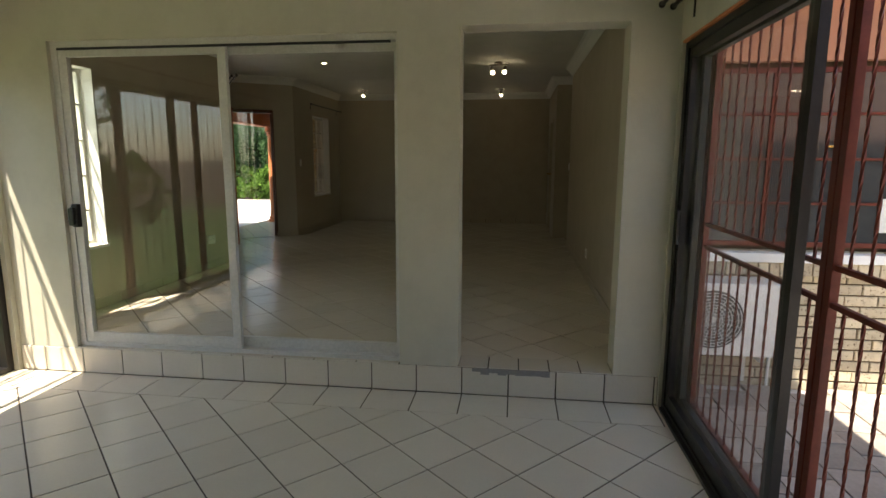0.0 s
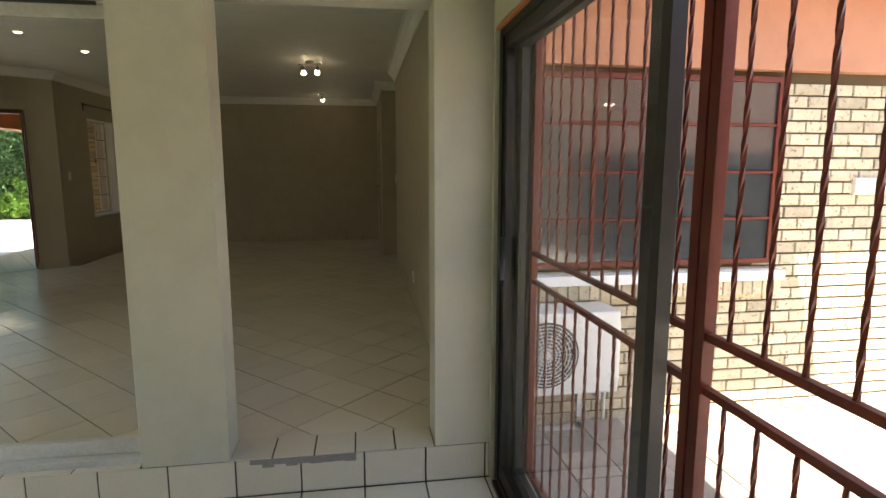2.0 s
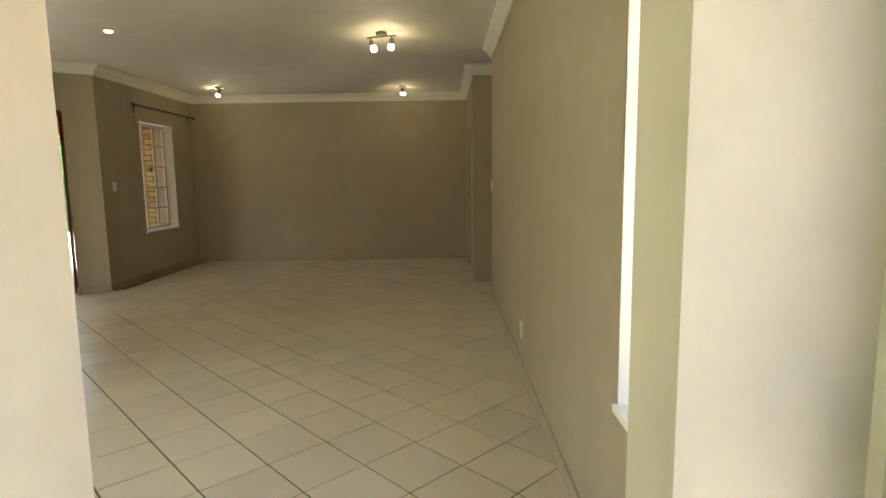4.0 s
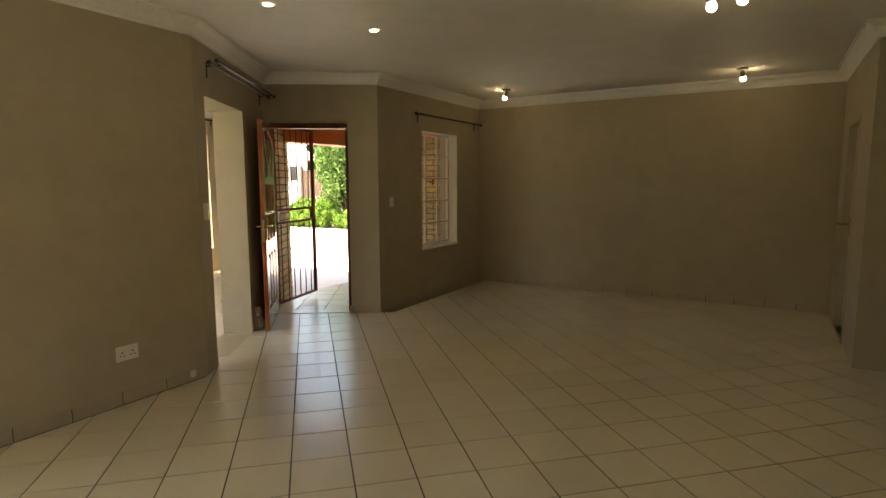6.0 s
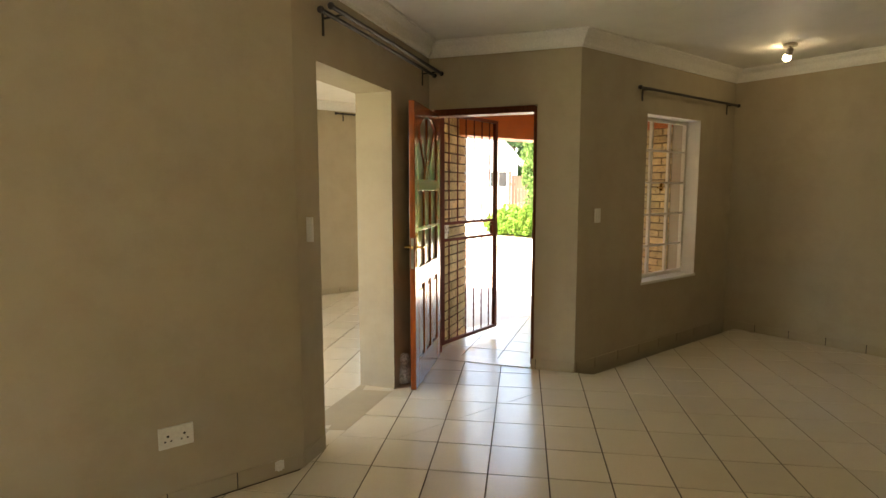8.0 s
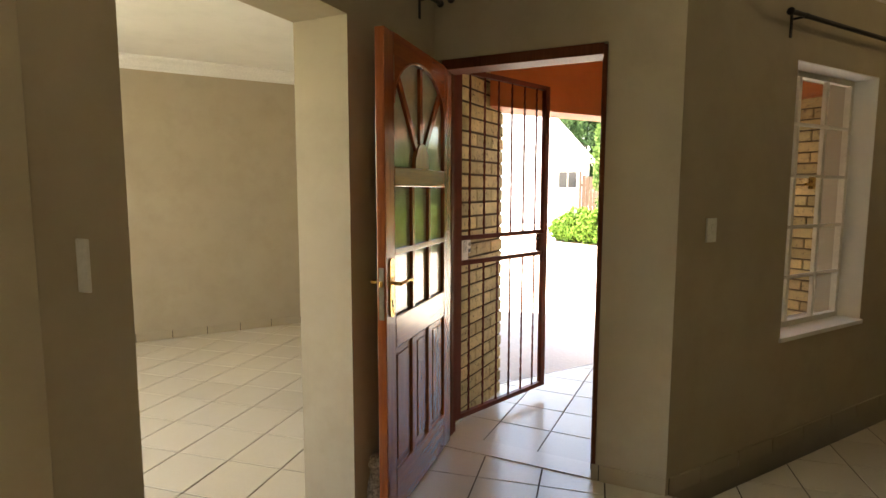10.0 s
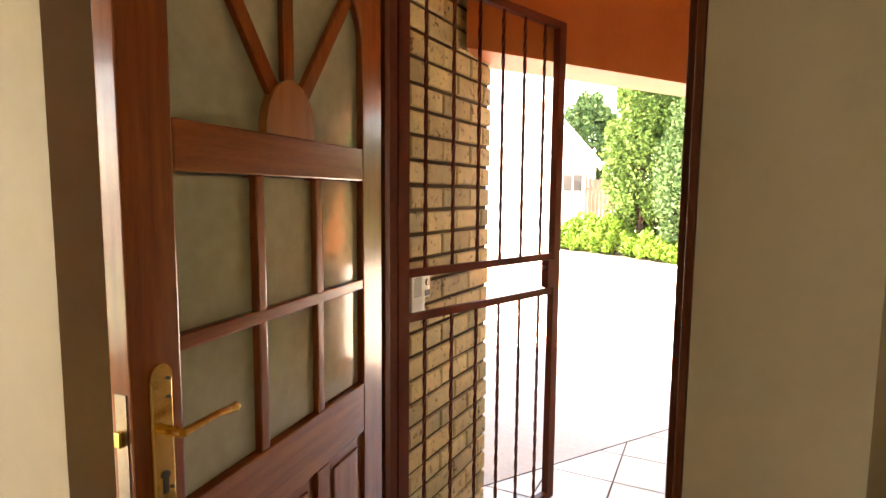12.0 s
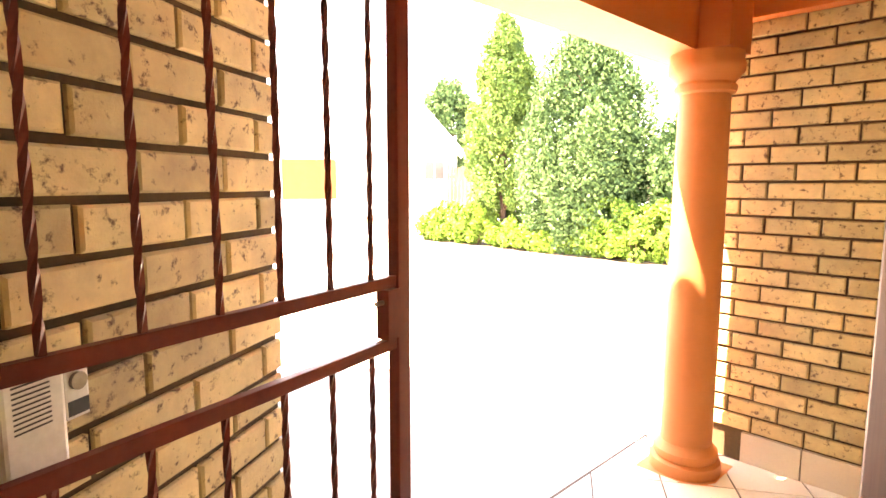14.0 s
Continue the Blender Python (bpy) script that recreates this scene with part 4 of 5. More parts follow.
ac = empty("air_conditioner", axes((1.47, 0.65), 0, -0.07), "white outdoor air conditioner unit on brick wall", "air conditioner")
cuboid("casing", (0, 0, 0), (0.79, 0.28, 0.54), M_PLASTIC, ac, bevel=0.015)
bm = bmesh.new()
add_tube(bm, (0.30, -0.003, 0.27), (0.30, 0.004, 0.27), 0.215, 40)
part("fan_opening", bm, M_DARKPLASTIC, ac)
for k in range(1, 10):
    bm = bmesh.new()
    r = 0.022 * k
    for i in range(30):
        a, b = 2 * math.pi * i / 30, 2 * math.pi * (i + 1) / 30
        add_tube(bm, (0.30 + r * math.cos(a), -0.008, 0.27 + r * math.sin(a)), (0.30 + r * math.cos(b), -0.008, 0.27 + r * math.sin(b)), 0.0028, 5)
    part("grille_ring", bm, M_PLASTIC, ac)
bm = bmesh.new()
for i in range(12):
    a = math.pi * i / 12
    add_tube(bm, (0.30 - 0.2 * math.cos(a), -0.006, 0.27 - 0.2 * math.sin(a)), (0.30 + 0.2 * math.cos(a), -0.006, 0.27 + 0.2 * math.sin(a)), 0.0022, 5)
part("grille_spokes", bm, M_PLASTIC, ac)
cuboid("side_cover", (0.76, 0.04, 0.06), (0.815, 0.24, 0.46), M_PLASTIC, ac, bevel=0.01)
for x in (0.12, 0.66):
    bm = bmesh.new()
    add_box(bm, (x - 0.015, 0.0, -0.04), (x + 0.015, 0.335, 0.0))
    add_box(bm, (x - 0.015, 0.305, -0.30), (x + 0.015, 0.335, -0.04))
    part("bracket", bm, M_PLASTIC, ac)
bm = bmesh.new()
for a, b in (((0.80, 0.12, 0.10), (0.84, 0.2, 0.05)), ((0.84, 0.2, 0.05), (0.84, 0.30, -0.02)), ((0.84, 0.30, -0.02), (0.84, 0.31, -0.38))):
    add_tube(bm, a, b, 0.012, 8)
part("pipe", bm, M_PLASTIC, ac)

wl = empty("wall_vent", axes((4.15, 0.985), 0, 0), "white wall fixture on brick", "wall fixture")
cuboid("cover", (0, -0.05, 1.18), (0.34, 0.0, 1.30), M_PLASTIC, wl, bevel=0.01)

# ---- houses ----
def house(name, m, w, d, eave, ridge, label, wall_mat, roof_mat, windows, fancy=False):
    h = empty(name, m, label, "house")
    bm = bmesh.new()
    pts = [(-w / 2, 0), (w / 2, 0), (w / 2, eave), (0, ridge), (-w / 2, eave)]
    a = [bm.verts.new((x, 0, z)) for x, z in pts]
    b = [bm.verts.new((x, d, z)) for x, z in pts]
    bm.faces.new(a)
    bm.faces.new(list(reversed(b)))
    for i in range(5):
        bm.faces.new((a[i], a[(i + 1) % 5], b[(i + 1) % 5], b[i]))
    part("wall", bm, wall_mat, h)
    for s in (-1, 1):
        bm = bmesh.new()
        run = math.hypot(w / 2, ridge - eave)
        ang = math.degrees(math.atan2(ridge - eave, w / 2))
        rows = 14 if fancy else 1
        base = Matrix.Translation((0, 0, ridge + 0.02)) @ pose(0, 0, 0, 0, ang if s > 0 else 180 - ang, 0)
        for r in range(rows):
            lo, hi = (run + 0.4) * r / rows, (run + 0.4) * (r + 1) / rows
            t0 = 0.03 if fancy else 0.0
            z0, z1 = (0.0, 0.08) if s > 0 else (-0.08, 0.0)
            add_box(bm, (lo, -0.3, z0), (hi + 0.02, d + 0.3, z1 + (t0 * (r % 2) if s > 0 else 0)), base)
        part("roof", bm, roof_mat, h)
    for x, z, ww, wh in windows:
        win = part("window", add_box(bmesh.new(), (x, -0.03, z), (x + ww, 0.01, z + wh)), M_WINDARK, h)
        bm = bmesh.new()
        for lo, hi in (((x - 0.04, -0.05, z - 0.04), (x + ww + 0.04, 0.0, z)), ((x - 0.04, -0.05, z + wh), (x + ww + 0.04, 0.0, z + wh + 0.04)), ((x - 0.04, -0.05, z), (x, 0.0, z + wh)), ((x + ww, -0.05, z), (x + ww + 0.04, 0.0, z + wh)), ((x + ww / 2 - 0.02, -0.045, z), (x + ww / 2 + 0.02, 0.0, z + wh))):
            add_box(bm, lo, hi)
        part("frame", bm, M_WINSTEEL, win)
    return h


house("house", axes((-23.5, 19.5), 45.5, -0.3), 8.2, 9, 3.3, 7.9, "white plastered house with a steep gable", M_HOUSE, M_HOUSE, [(2.75, 1.9, 0.8, 0.72)])
house("house", axes((5.0, -9.5), 180, -0.46) @ pose(0, 0, 0, 0, 0, 90), 7.0, 12, 2.3, 4.6, "house with a terracotta tiled roof", M_BRICKJOINT, M_ROOF, [], True)
tagged(cuboid("boundary_wall", (-3.5, 0.0, -0.3), (1.3, 0.22, 1.05), M_HOUSE, m=axes((-15.2, 11.4), 59)), "low white plastered boundary wall", "wall", kind="structure")
tagged(cuboid("boundary_panel", (0.0, -0.02, 1.05), (1.2, 0.24, 1.95), M_OCHRE, m=axes((-15.2, 11.4), 59)), "terracotta painted pillar on the boundary wall", "wall", kind="structure")

# timber garden gate beyond the house corner
tg = empty("garden_gate", axes((-20.6, 22.0), 45, -0.1), "brown timber garden gate between house and trees", "gate")
for k in range(9):
    cuboid("board", (0.16 * k, 0.0, 0.05), (0.16 * k + 0.15, 0.03, 2.25 - 0.03 * (k % 3)), M_BARK, tg, bevel=0.004)
for z in (0.5, 1.75):
    cuboid("rail", (-0.05, 0.031, z), (1.48, 0.07, z + 0.1), M_BARK, tg, bevel=0.004)
for x in (-0.14, 1.46):
    cuboid("post", (x, -0.03, -0.05), (x + 0.11, 0.08, 2.45), M_BARK, tg, bevel=0.006)

# ---- plants ----
def leaves(name, count, size, shape, material, parent, seed):
    """Many small leaf quads scattered by shape(rng) -> centres, normals-ish; one mesh."""
    rng = np.random.default_rng(seed)
    c, out = shape(rng, count)
    n = len(c)
    a = rng.normal(size=(n, 3)) * 0.7 + out
    a /= np.linalg.norm(a, axis=1)[:, None] + 1e-9
    b = np.cross(a, rng.normal(size=(n, 3)))
    b /= np.linalg.norm(b, axis=1)[:, None] + 1e-9
    s = size * rng.uniform(0.6, 1.5, (n, 1))
    v = np.empty((n * 4, 3))
    v[0::4], v[1::4], v[2::4], v[3::4] = c - b * s * 0.45, c + a * s * 0.6 - b * s * 0.1, c + b * s * 0.45 + a * s * 0.3, c - a * s * 0.4
    f = np.arange(n * 4).reshape(n, 4)
    me = bpy.data.meshes.new(name)
    me.from_pydata(v.tolist(), [], f.tolist())
    me.materials.append(material)
    ob = new(name, me)
    ob.parent = parent
    return ob


def crown(height, radius, base, lumps, pointed):
    """Lumps of foliage gathered about an upright axis: an uneven outline with gaps."""
    def shape(rng, count):
        z = rng.uniform(0.0, 1.0, lumps)
        prof = np.where(pointed, np.sin(np.pi * np.clip(z * 0.86 + 0.16, 0, 1)) ** 0.7, np.sqrt(np.clip(1 - (2 * z - 0.9) ** 2 * 0.8, 0.05, 1)))
        ang = rng.uniform(0, 2 * np.pi, lumps)
        rr = radius * prof * np.sqrt(rng.uniform(0.3, 1.0, lumps)) * rng.uniform(0.75, 1.1, lumps)
        ctr = np.stack([rr * np.cos(ang), rr * np.sin(ang), base + z * (height - base)], 1)
        size = np.maximum(radius, 0.5) * rng.uniform(0.14, 0.30, lumps)
        k = rng.integers(0, lumps, count)
        d = rng.normal(size=(count, 3))
        d /= np.linalg.norm(d, axis=1)[:, None]
        d[:, 2] = d[:, 2] * 0.9 + 0.25
        c = ctr[k] + d * size[k][:, None] * rng.uniform(0.7, 1.05, (count, 1)) * np.array([1, 1, 1.9 if pointed else 1.25])
        return c, d * 0.8 + np.array([0, 0, 0.5 if pointed else 0.2])
    return shape


def tree(x, y, z, height, radius, base, lumps, count, pointed, material, label, seed, size=0.075):
    t = empty("conifer_tree" if pointed else "tree", axes((x, y), seed * 37 % 360, z), label, "tree", "garden trees")
    bm = bmesh.new()
    add_tube(bm, (0, 0, -0.1), (0.03, 0.02, height * 0.45), 0.10, 10, 0.06)
    add_tube(bm, (0.03, 0.02, height * 0.45), (0, 0, height * 0.85), 0.06, 10, 0.015)
    rng = random.Random(seed)
    for i in range(16):
        a, zz = rng.uniform(0, 6.28), rng.uniform(0.12, 0.75) * height
        r = radius * rng.uniform(0.4, 0.8)
        add_tube(bm, (0, 0, zz), (r * math.cos(a), r * math.sin(a), zz + rng.uniform(0.2, 0.6)), 0.022, 6, 0.006)
    part("trunk", bm, M_BARK, t)
    leaves("crown", count, size, crown(height, radius, base, lumps, pointed), material, t, seed)
    return t


tree(-12.65, 16.0, -0.12, 5.3, 0.86, 0.7, 260, 70000, True, M_LEAF_A, "tall narrow bright green conifer", 3, 0.06)
tree(-10.45, 16.2, -0.12, 4.45, 1.46, 0.3, 340, 90000, True, M_LEAF_C, "broad bushy green conifer", 5, 0.06)
tree(-8.15, 16.6, -0.12, 3.0, 1.0, 0.3, 160, 36000, True, M_LEAF_C, "rounded dark green garden conifer", 7)
tree(-6.5, 17.0, -0.12, 3.6, 1.1, 0.3, 100, 20000, True, M_LEAF_A, "rounded bright green garden conifer", 9)
tree(-25.0, 26.2, -0.3, 6.6, 1.6, 2.2, 80, 14000, False, M_LEAF_C, "spreading leafy tree far behind", 13, 0.16)
tree(-12.5, -3.0, -0.3, 5.0, 2.2, 1.0, 80, 9000, False, M_LEAF_A, "leafy garden tree beyond the lawn", 15, 0.14)
tree(-12.0, -8.5, -0.3, 5.5, 2.4, 1.0, 80, 9000, False, M_LEAF_A, "leafy garden tree beyond the lawn", 17, 0.14)


def shrub(x, y, z, w, h, seed, n=5200):
    s = empty("shrub", axes((x, y), seed * 53 % 360, z), "low bright green leafy shrub in the bed", "shrub", "low shrubs")
    bm = bmesh.new()
    rng = random.Random(seed)
    for i in range(9):
        a = rng.uniform(0, 6.28)
        add_tube(bm, (0, 0, 0), (w * 0.4 * math.cos(a), w * 0.4 * math.sin(a), h * rng.uniform(0.4, 0.8)), 0.014, 6, 0.004)
    part("stems", bm, M_BARK, s)
    leaves("foliage", n, 0.06, crown(h, w / 2, 0.06, 45, False), M_LEAF_B, s, seed)


rs = random.Random(4)
for i in range(15):
    f = i / 14
    x = -14.6 + 7.4 * f
    tall = 0.88 if x < -12.7 else 0.55 if x < -10.3 else 1.1
    shrub(x + rs.uniform(-0.12, 0.12), 15.65 + rs.uniform(-0.12, 0.12), -0.12, rs.uniform(0.85, 1.15), tall * rs.uniform(0.85, 1.1), 20 + i)
for i in range(6):
    shrub(-9.5 + rs.uniform(-0.4, 0.4), -10 + i * 1.9, -0.3, 1.6, 1.5, 60 + i, 4000)
slab("planting_bed", (-15.0, 15.2, -0.2), (-5.0, 18.5, -0.085), M_SOIL, "dark earth planting bed", "planting bed")

# ---- bricks ----
def brick_mesh(lx, ly=0.10, lz=0.073, mat=M_BRICK):
    bm = bmesh.new()
    add_box(bm, (0, 0, 0), (lx, ly, lz), None, 0)
    es = [e for e in bm.edges if all(v.co.y < ly / 2 for v in e.verts)]
    bmesh.ops.bevel(bm, geom=es, offset=0.005, segments=1, affect="EDGES")
    return mesh_of("brick", bm, mat)


def brickwork(parent, m, length, z0, z1, seed, holes=(), limit=300, course=0.085, mat=M_BRICK):
    """Stretcher-bond face bricks standing proud of a mortar core; local x along the face, y into the wall. Past the limit, one joined mesh."""
    rng = random.Random(seed)
    whole, step = {}, 0.232
    rest, made = bmesh.new(), 0
    n = int((z1 - z0) / course)
    for r in range(n):
        z = z0 + 0.006 + r * course
        x = -step / 2 if r % 2 else 0.0
        while x < length - 0.02:
            a, b = max(x, 0.0), min(x + 0.222, length)
            x += step
            if b - a < 0.03:
                continue
            if any(h[0] < (a + b) / 2 < h[1] and h[2] < z + 0.036 < h[3] for h in holes):
                continue
            key = round(b - a, 3)
            loc = (a + rng.uniform(-0.0015, 0.0015), rng.uniform(-0.003, 0.001), z + rng.uniform(-0.0012, 0.0012))
            if made < limit:
                if key not in whole:
                    whole[key] = brick_mesh(key, mat=mat)
                o = new("brick", whole[key])
                o.parent = parent
                o.matrix_parent_inverse = parent.matrix_world.inverted()
                o.matrix_basis = m @ Matrix.Translation(loc)
                made += 1
            else:
                add_box(rest, loc, (loc[0] + key, loc[1] + 0.10, loc[2] + 0.073))
    if len(rest.verts):
        o = part("far_bricks", rest, mat, parent)
        o.matrix_parent_inverse = parent.matrix_world.inverted()
        o.matrix_basis = m
        tagged(o, kind="stuff")
    else:
        rest.free()


# brick pier behind the open gate
PIER = axes((-4.5666, 5.2705), 120.9)
pier = tagged(cuboid("wall_pier", (0.0, 0.012, -0.1), (0.878, 0.30, 2.62), M_BRICKJOINT, m=PIER), "yellow face brick pier with brown mortar", "wall", kind="structure")
bpy.context.view_layer.update()
brickwork(pier, PIER, 0.885, -0.03, 2.56, 1, course=0.088)
brickwork(pier, PIER @ pose(0.892, 0, 0, 0, 0, 90) @ Matrix.Translation((0.108, 0, 0)), 0.19, -0.03, 2.56, 2, course=0.088)
end_wall = slab("wall_porch_end", (-4.84, 8.395, -0.3), (-3.72, 8.65, 2.175), M_BRICKJOINT, "yellow face brick wall with brown mortar", "wall")
bpy.context.view_layer.update()
brickwork(end_wall, axes((-4.85, 8.38), 0), 1.13, 0.14, 2.18, 3)
for i in range(3):
    o = cuboid("skirting_tile", (-4.66 + 0.27 * i, 8.370, -0.02), (-4.66 + 0.27 * i + 0.264, 8.395, 0.135), M_TILE, end_wall)
# face brick on the porch side of the window wall
win_wall = bpy.data.objects["wall_window"]
for lo, hi in (((-3.727, 6.06, -0.02), (-3.7205, 6.755, 2.175)), ((-3.727, 7.66, -0.02), (-3.7205, 8.375, 2.175)), ((-3.727, 6.755, -0.02), (-3.7205, 7.66, 0.645)), ((-3.727, 6.755, 2.13), (-3.7205, 7.66, 2.175))):
    o = cuboid("mortar_bed", lo, hi, M_BRICKJOINT, win_wall)
    o.matrix_parent_inverse = win_wall.matrix_world.inverted()
brickwork(win_wall, axes((-3.738, 8.37), 270), 2.31, 0.14, 2.175, 9, [(0.66, 1.66, 0.60, 2.14)], limit=250)
core = bpy.data.objects["wall_court_core"]
brickwork(core, axes((1.42, 0.97), 0), 4.7, -0.43, 2.02, 5, [(0.28, 2.06, 0.66, 1.99)], limit=500, mat=M_BRICKPALE)
for i in range(25):
    o = new("sill_brick", brick_mesh(0.07, 0.12, 0.10, M_BRICKPALE) if i == 0 else bpy.data.objects["sill_brick"].data)
    o.parent = core
    o.matrix_parent_inverse = core.matrix_world.inverted()
    o.matrix_basis = axes((1.70 + i * 0.076, 0.905), 0, 0.482)

# ---- tiles ----
def clip(poly, keep):
    """The part of a polygon inside convex half-planes (nx, ny, d): nx x + ny y <= d."""
    for nx, ny, d in keep:
        out = []
        for i in range(len(poly)):
            p, q = poly[i], poly[(i + 1) % len(poly)]
            a, b = nx * p[0] + ny * p[1] - d, nx * q[0] + ny * q[1] - d
            if a <= 0:
                out.append(p)
            if (a < 0 < b) or (b < 0 < a):
                f = a / (a - b)
                out.append((p[0] + f * (q[0] - p[0]), p[1] + f * (q[1] - p[1])))
        poly = out
        if len(poly) < 3:
            return []
    return poly


def area(poly):
    return abs(sum(p[0] * q[1] - q[0] * p[1] for p, q in zip(poly, poly[1:] + poly[:1]))) / 2


def tile_mesh(name, poly, ctr, top=0.0, t=0.010):
    bm = bmesh.new()
    add_prism(bm, [(x - ctr[0], y - ctr[1]) for x, y in poly], -t, top)
    bmesh.ops.recalc_face_normals(bm, faces=bm.faces)
    es = [e for e in bm.edges if all(v.co.z > top - 1e-5 for v in e.verts)]
    if len(poly) == 4:
        bmesh.ops.bevel(bm, geom=es, offset=0.0012, segments=1, affect="EDGES")
    return mesh_of(name, bm, M_TILE)


def tiling(parent, z, keep, box, pitch, joint, deg, off, nearest, pitch2=None):
    """Square tiles turned by deg over the plan, cut by the half-planes in keep; the first by nearest() are objects."""
    c, s = math.cos(radians(deg)), math.sin(radians(deg))
    half = (pitch - joint) / 2
    pitch2 = pitch2 or pitch
    half2 = (pitch2 - joint) / 2
    cells = []
    reach = int(max(abs(v) for v in box) * 1.6 / pitch) + 2
    for i in range(-reach, reach):
        for j in range(-reach, reach):
            a, b = off[0] + (i + 0.5) * pitch, off[1] + (j + 0.5) * pitch2
            x, y = a * c - b * s, a * s + b * c
            if not (box[0] - pitch < x < box[1] + pitch and box[2] - pitch < y < box[3] + pitch):
                continue
            sq = [(x + u * c - v * s, y + u * s + v * c) for u, v in ((-half, -half2), (half, -half2), (half, half2), (-half, half2))]
            cut = clip(sq, keep)
            if len(cut) >= 3 and area(cut) > 0.0006:
                cells.append((nearest(x, y), x, y, cut, area(cut) > 4 * half * half2 - 1e-6))
    cells.sort(key=lambda k: k[0])
    full = tile_mesh("tile", [(u * c - v * s, u * s + v * c) for u, v in ((-half, -half2), (half, -half2), (half, half2), (-half, half2))], (0, 0))
    rng = random.Random(8)
    rest = bmesh.new()
    for k, (_, x, y, cut, whole) in enumerate(cells):
        if k < 372:
            o = new("tile", full if whole else tile_mesh("tile", cut, (x, y)))
            o.parent = parent
            o.matrix_parent_inverse = parent.matrix_world.inverted()
            o.matrix_basis = pose(x, y, z + rng.uniform(-0.0004, 0.0004), rng.uniform(-0.05, 0.05), rng.uniform(-0.05, 0.05), 0)
        else:
            add_prism(rest, cut, z - 0.010, z)
    if len(rest.verts):
        tagged(part("far_tiles", rest, M_TILE, parent, ""), kind="stuff")
    else:
        rest.free()


P, J, TURN = 0.3139, 0.0075, 44.3
ga0, gb0, P2 = 0.0898, 4.5736, 0.3243
tiling(floor_living, 0.0, [(-1, 0, 3.32), (1, 0, 1.22), (0, -1, -0.195), (0, 1, 8.33)], (-3.3, 1.2, 0.2, 8.3), P, J, TURN, (ga0, gb0), lambda x, y: abs(y - 3.2) + abs(x + 1.2) * 0.6, P2)
PASS = cu * K0[0] + su * K0[1]
tiling(floor_room, 0.0, [(1, 0, -3.322), (-cu, -su, -PASS), (-su, cu, DOORLINE + 0.01)], (-5.0, -3.3, 1.0, 5.9), P, J, TURN, (ga0, gb0), lambda x, y: math.hypot(x + 4.2, y - 4.4), P2)
tiling(floor_room, 0.0, [(-1, 0, 7.75), (cu, su, PASS - 0.001), (0, -1, -1.6), (1, 0, -3.5), (0.4226, 0.9063, 0.4226 * -5.037 + 0.9063 * 5.812)], (-7.75, -3.5, 1.6, 7.1), 0.3242, J, 43.5, (-1.3495, 6.661), lambda x, y: math.hypot(x + 5.2, y - 4.0), 0.3391)
tiling(floor_sun, SUNFLOOR, [(-1, 0, 3.3), (1, 0, 1.36), (0, -1, 5.2), (0, 1, -0.304)], (-3.3, 1.3, -5.2, -0.3), 0.3057, J, 46.6, (-2.234, 0.3412), lambda x, y: -y, 0.3116)
tiling(porch, -0.02, [(-1, 0, 5.13), (1, 0, -3.7), (0, 1, 8.37), (su, -cu, -(DOORLINE + 0.21))], (-5.2, -3.5, 5.0, 8.4), 0.33, J, 34, (0.06, 0.02), lambda x, y: y)
slab("riser_bed", (-3.165, -0.005, SUNFLOOR), (1.248, -0.0005, -0.002), M_GROUT, "dark grout behind the riser tiles", "step")
# straight border row and riser along the step, with the treads of the two openings
for i in range(-11, 5):
    x0 = 0.03 + 0.30 * i
    x1 = min(x0 + 0.292, 1.36 if i == 4 else 9)
    if x1 <= -3.2:
        continue
    o = cuboid("border_tile", (max(x0, -3.3), -0.298, SUNFLOOR - 0.01), (x1, -0.016, SUNFLOOR), M_TILE, floor_sun, bevel=0.0015)
    if x0 < 1.24:
        cuboid("riser_tile", (max(x0, -3.16), -0.012, SUNFLOOR + 0.005), (min(x1, 1.245), -0.0045, -0.001), M_TILE, floor_sun, bevel=0.0015)
step = slab("step_bed", (0.001, -0.004, -0.012), (0.974, 0.2, 0.002), M_GROUT, "grout bed of the tiled step", "step")
for i in range(5):
    x0 = 0.004 + 0.1945 * i
    cuboid("tread_tile", (x0, -0.014, 0.0035), (x0 + 0.187, 0.196, 0.009), M_TILE, step, bevel=0.002)
sill = slab("sill_bed", (-2.719, -0.004, -0.012), (-0.386, 0.03, 0.001), M_GROUT, "grout bed below the sliding door", "step")
for i in range(8):
    x0 = -2.716 + 0.2915 * i
    cuboid("tread_tile", (x0, -0.014, 0.002), (x0 + 0.283, 0.028, 0.008), M_TILE, sill, bevel=0.002)
patch = empty("mortar_patch", axes((0.34, -0.012), 0), "rough grey mortar patch below the tread tiles", "mortar patch")
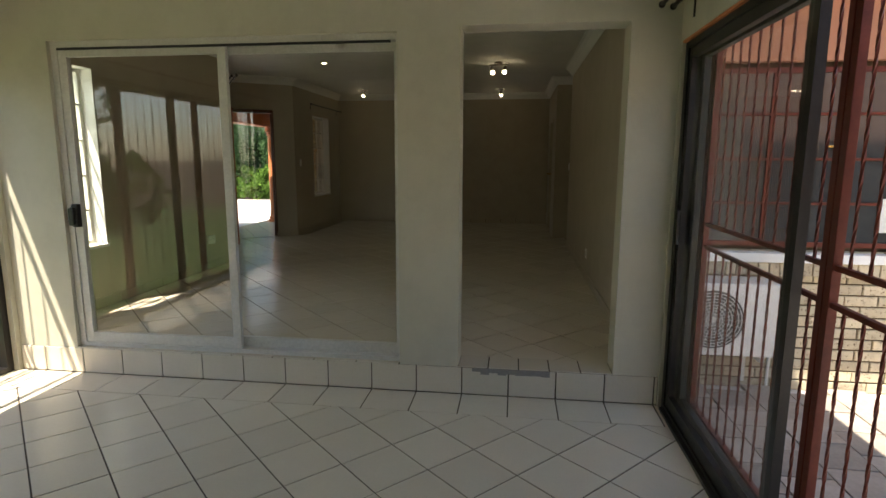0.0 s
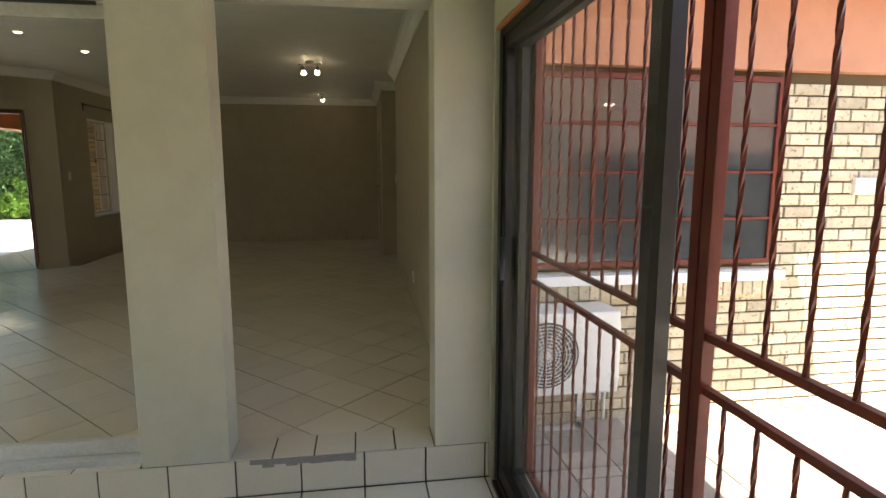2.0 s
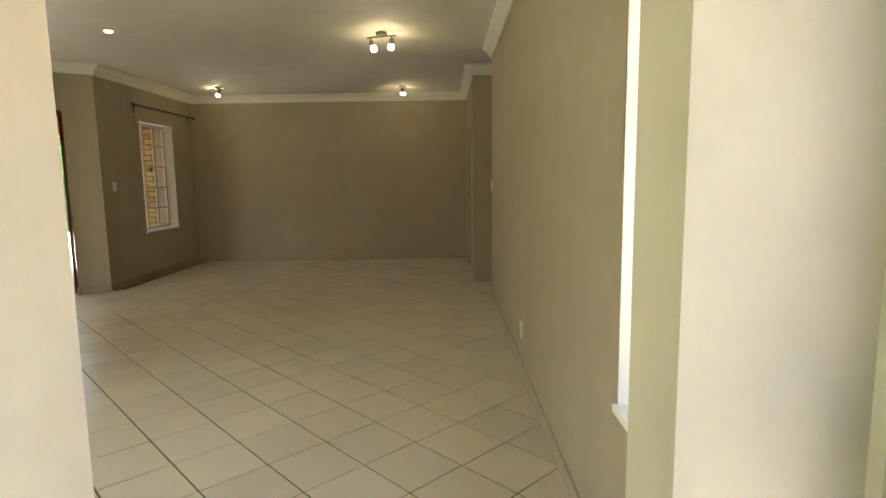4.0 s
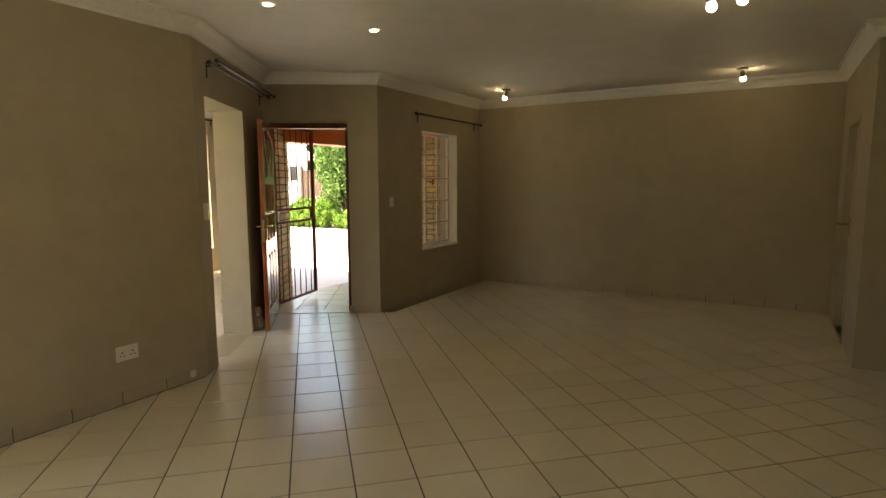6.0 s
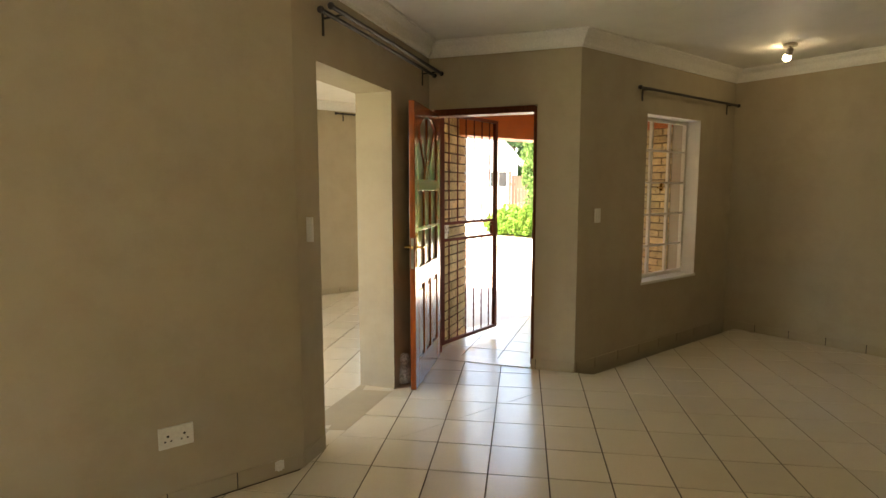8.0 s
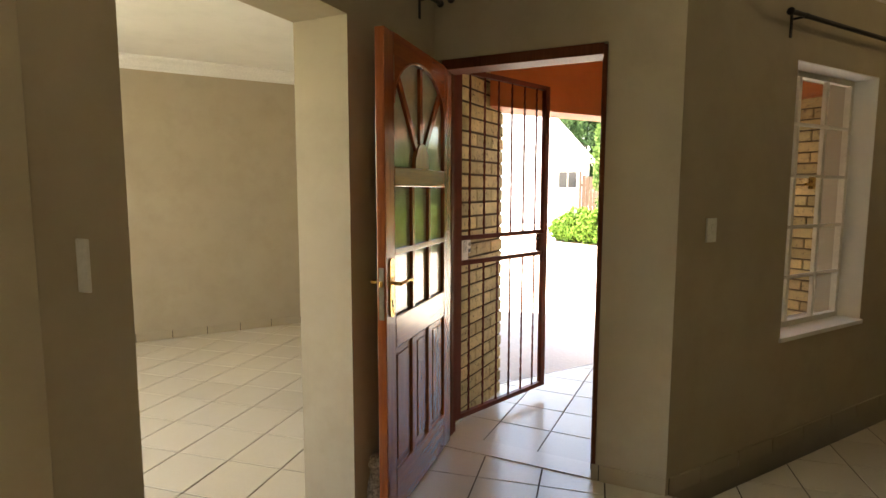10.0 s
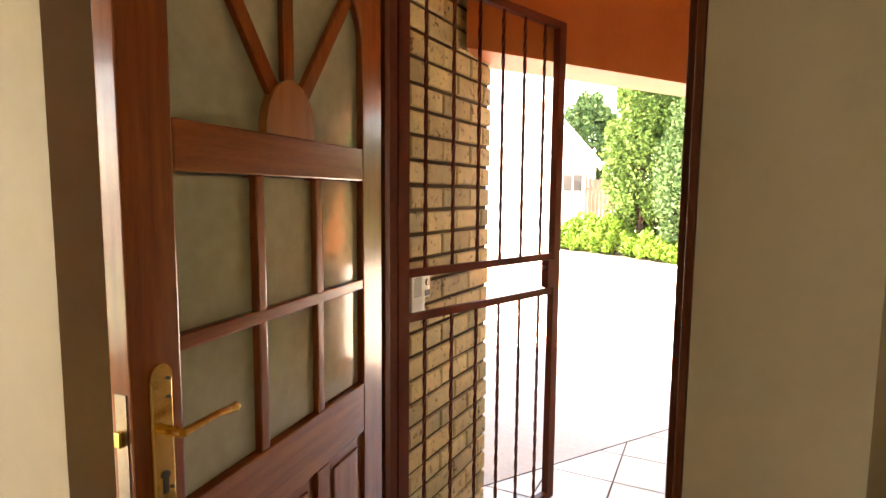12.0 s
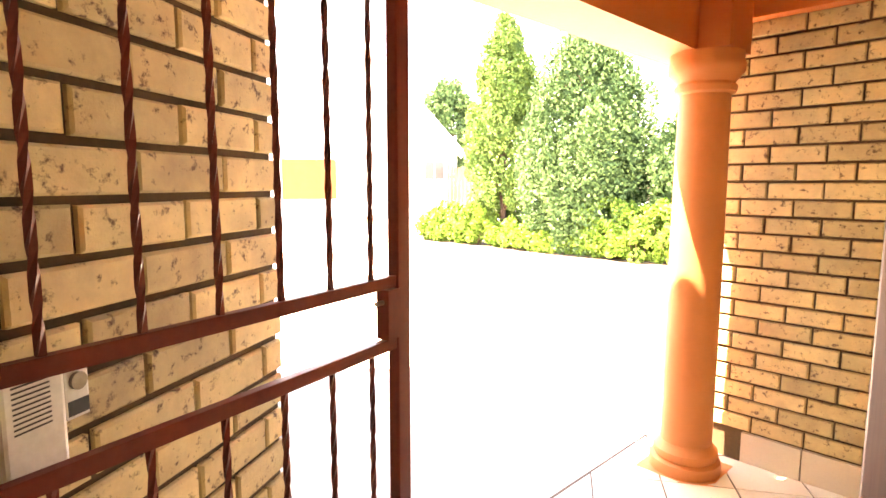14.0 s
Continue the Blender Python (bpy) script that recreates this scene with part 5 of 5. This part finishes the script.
for i in range(9):
    x = -0.22 + 0.055 * i
    cuboid("mortar_smear", (x - 0.0275, -0.0015, -0.012 - 0.018 * abs(math.sin(i * 1.7)) - 0.01), (x + 0.0275, 0.002, 0.001), M_MORTAR, patch)


def skirting(name, p, deg, length, mat, skip=()):
    """Painted tile skirting along a wall; local x along, y into the room."""
    base = empty(name, axes(p, deg), "skirting of painted tiles along the wall", "skirting", kind="structure")
    cuboid("joint_backing", (0, -0.002, 0.001), (length, 0.004, 0.082), M_GROUT, base)
    me = {}
    x = 0.0
    while x < length - 0.01:
        w = round(min(0.311, length - x), 3)
        if not any(a < x + w / 2 < b for a, b in skip):
            if w not in me:
                me[w] = mesh_of("skirting_tile", add_box(bmesh.new(), (0, 0, 0.001), (w, 0.009, 0.085), None, 0.003), mat)
            o = new("skirting_tile", me[w])
            o.parent = base
            o.location = (x, 0, 0)
        x += 0.317


skirting("baseboard_left", (-3.34, 3.46), -90, 3.2, M_TAUPE)
skirting("baseboard_right", (1.155, 0.22), 90, 5.05, M_TAUPE)
skirting("baseboard_far", (1.0, 8.33), 180, 4.4, M_TAUPE)
skirting("baseboard_window", (-3.44, 8.32), -90, 2.45, M_TAUPE)
skirting("baseboard_door", C1, 180 + U, 0.35, M_TAUPE)
skirting("baseboard_room", (-7.75, 6.9), -90, 5.2, M_TAUPE)
skirting("baseboard_passage", (K0[0] - 0.559 * 0.225, K0[1] + 0.829 * 0.225), -56, 0.22, M_TAUPE)
# concrete paving slabs against the courtyard wall
rp2 = random.Random(6)
court = bpy.data.objects["courtyard"]
pm = mesh_of("paving_slab", add_box(bmesh.new(), (0.004, 0.004, 0), (0.296, 0.296, 0.03), None, 0.004), M_PAVER)
for i in range(8):
    for j in range(6):
        o = new("paving_slab", pm)
        o.parent = court
        o.matrix_parent_inverse = court.matrix_world.inverted()
        o.matrix_basis = pose(1.52 + 0.3 * i, 0.66 - 0.3 * j - (0.12 if i % 2 else 0), -0.43 + rp2.uniform(0.0, 0.004), rp2.uniform(-0.6, 0.6), rp2.uniform(-0.6, 0.6), 0)
        if i - j > 4:
            bpy.data.objects.remove(o)
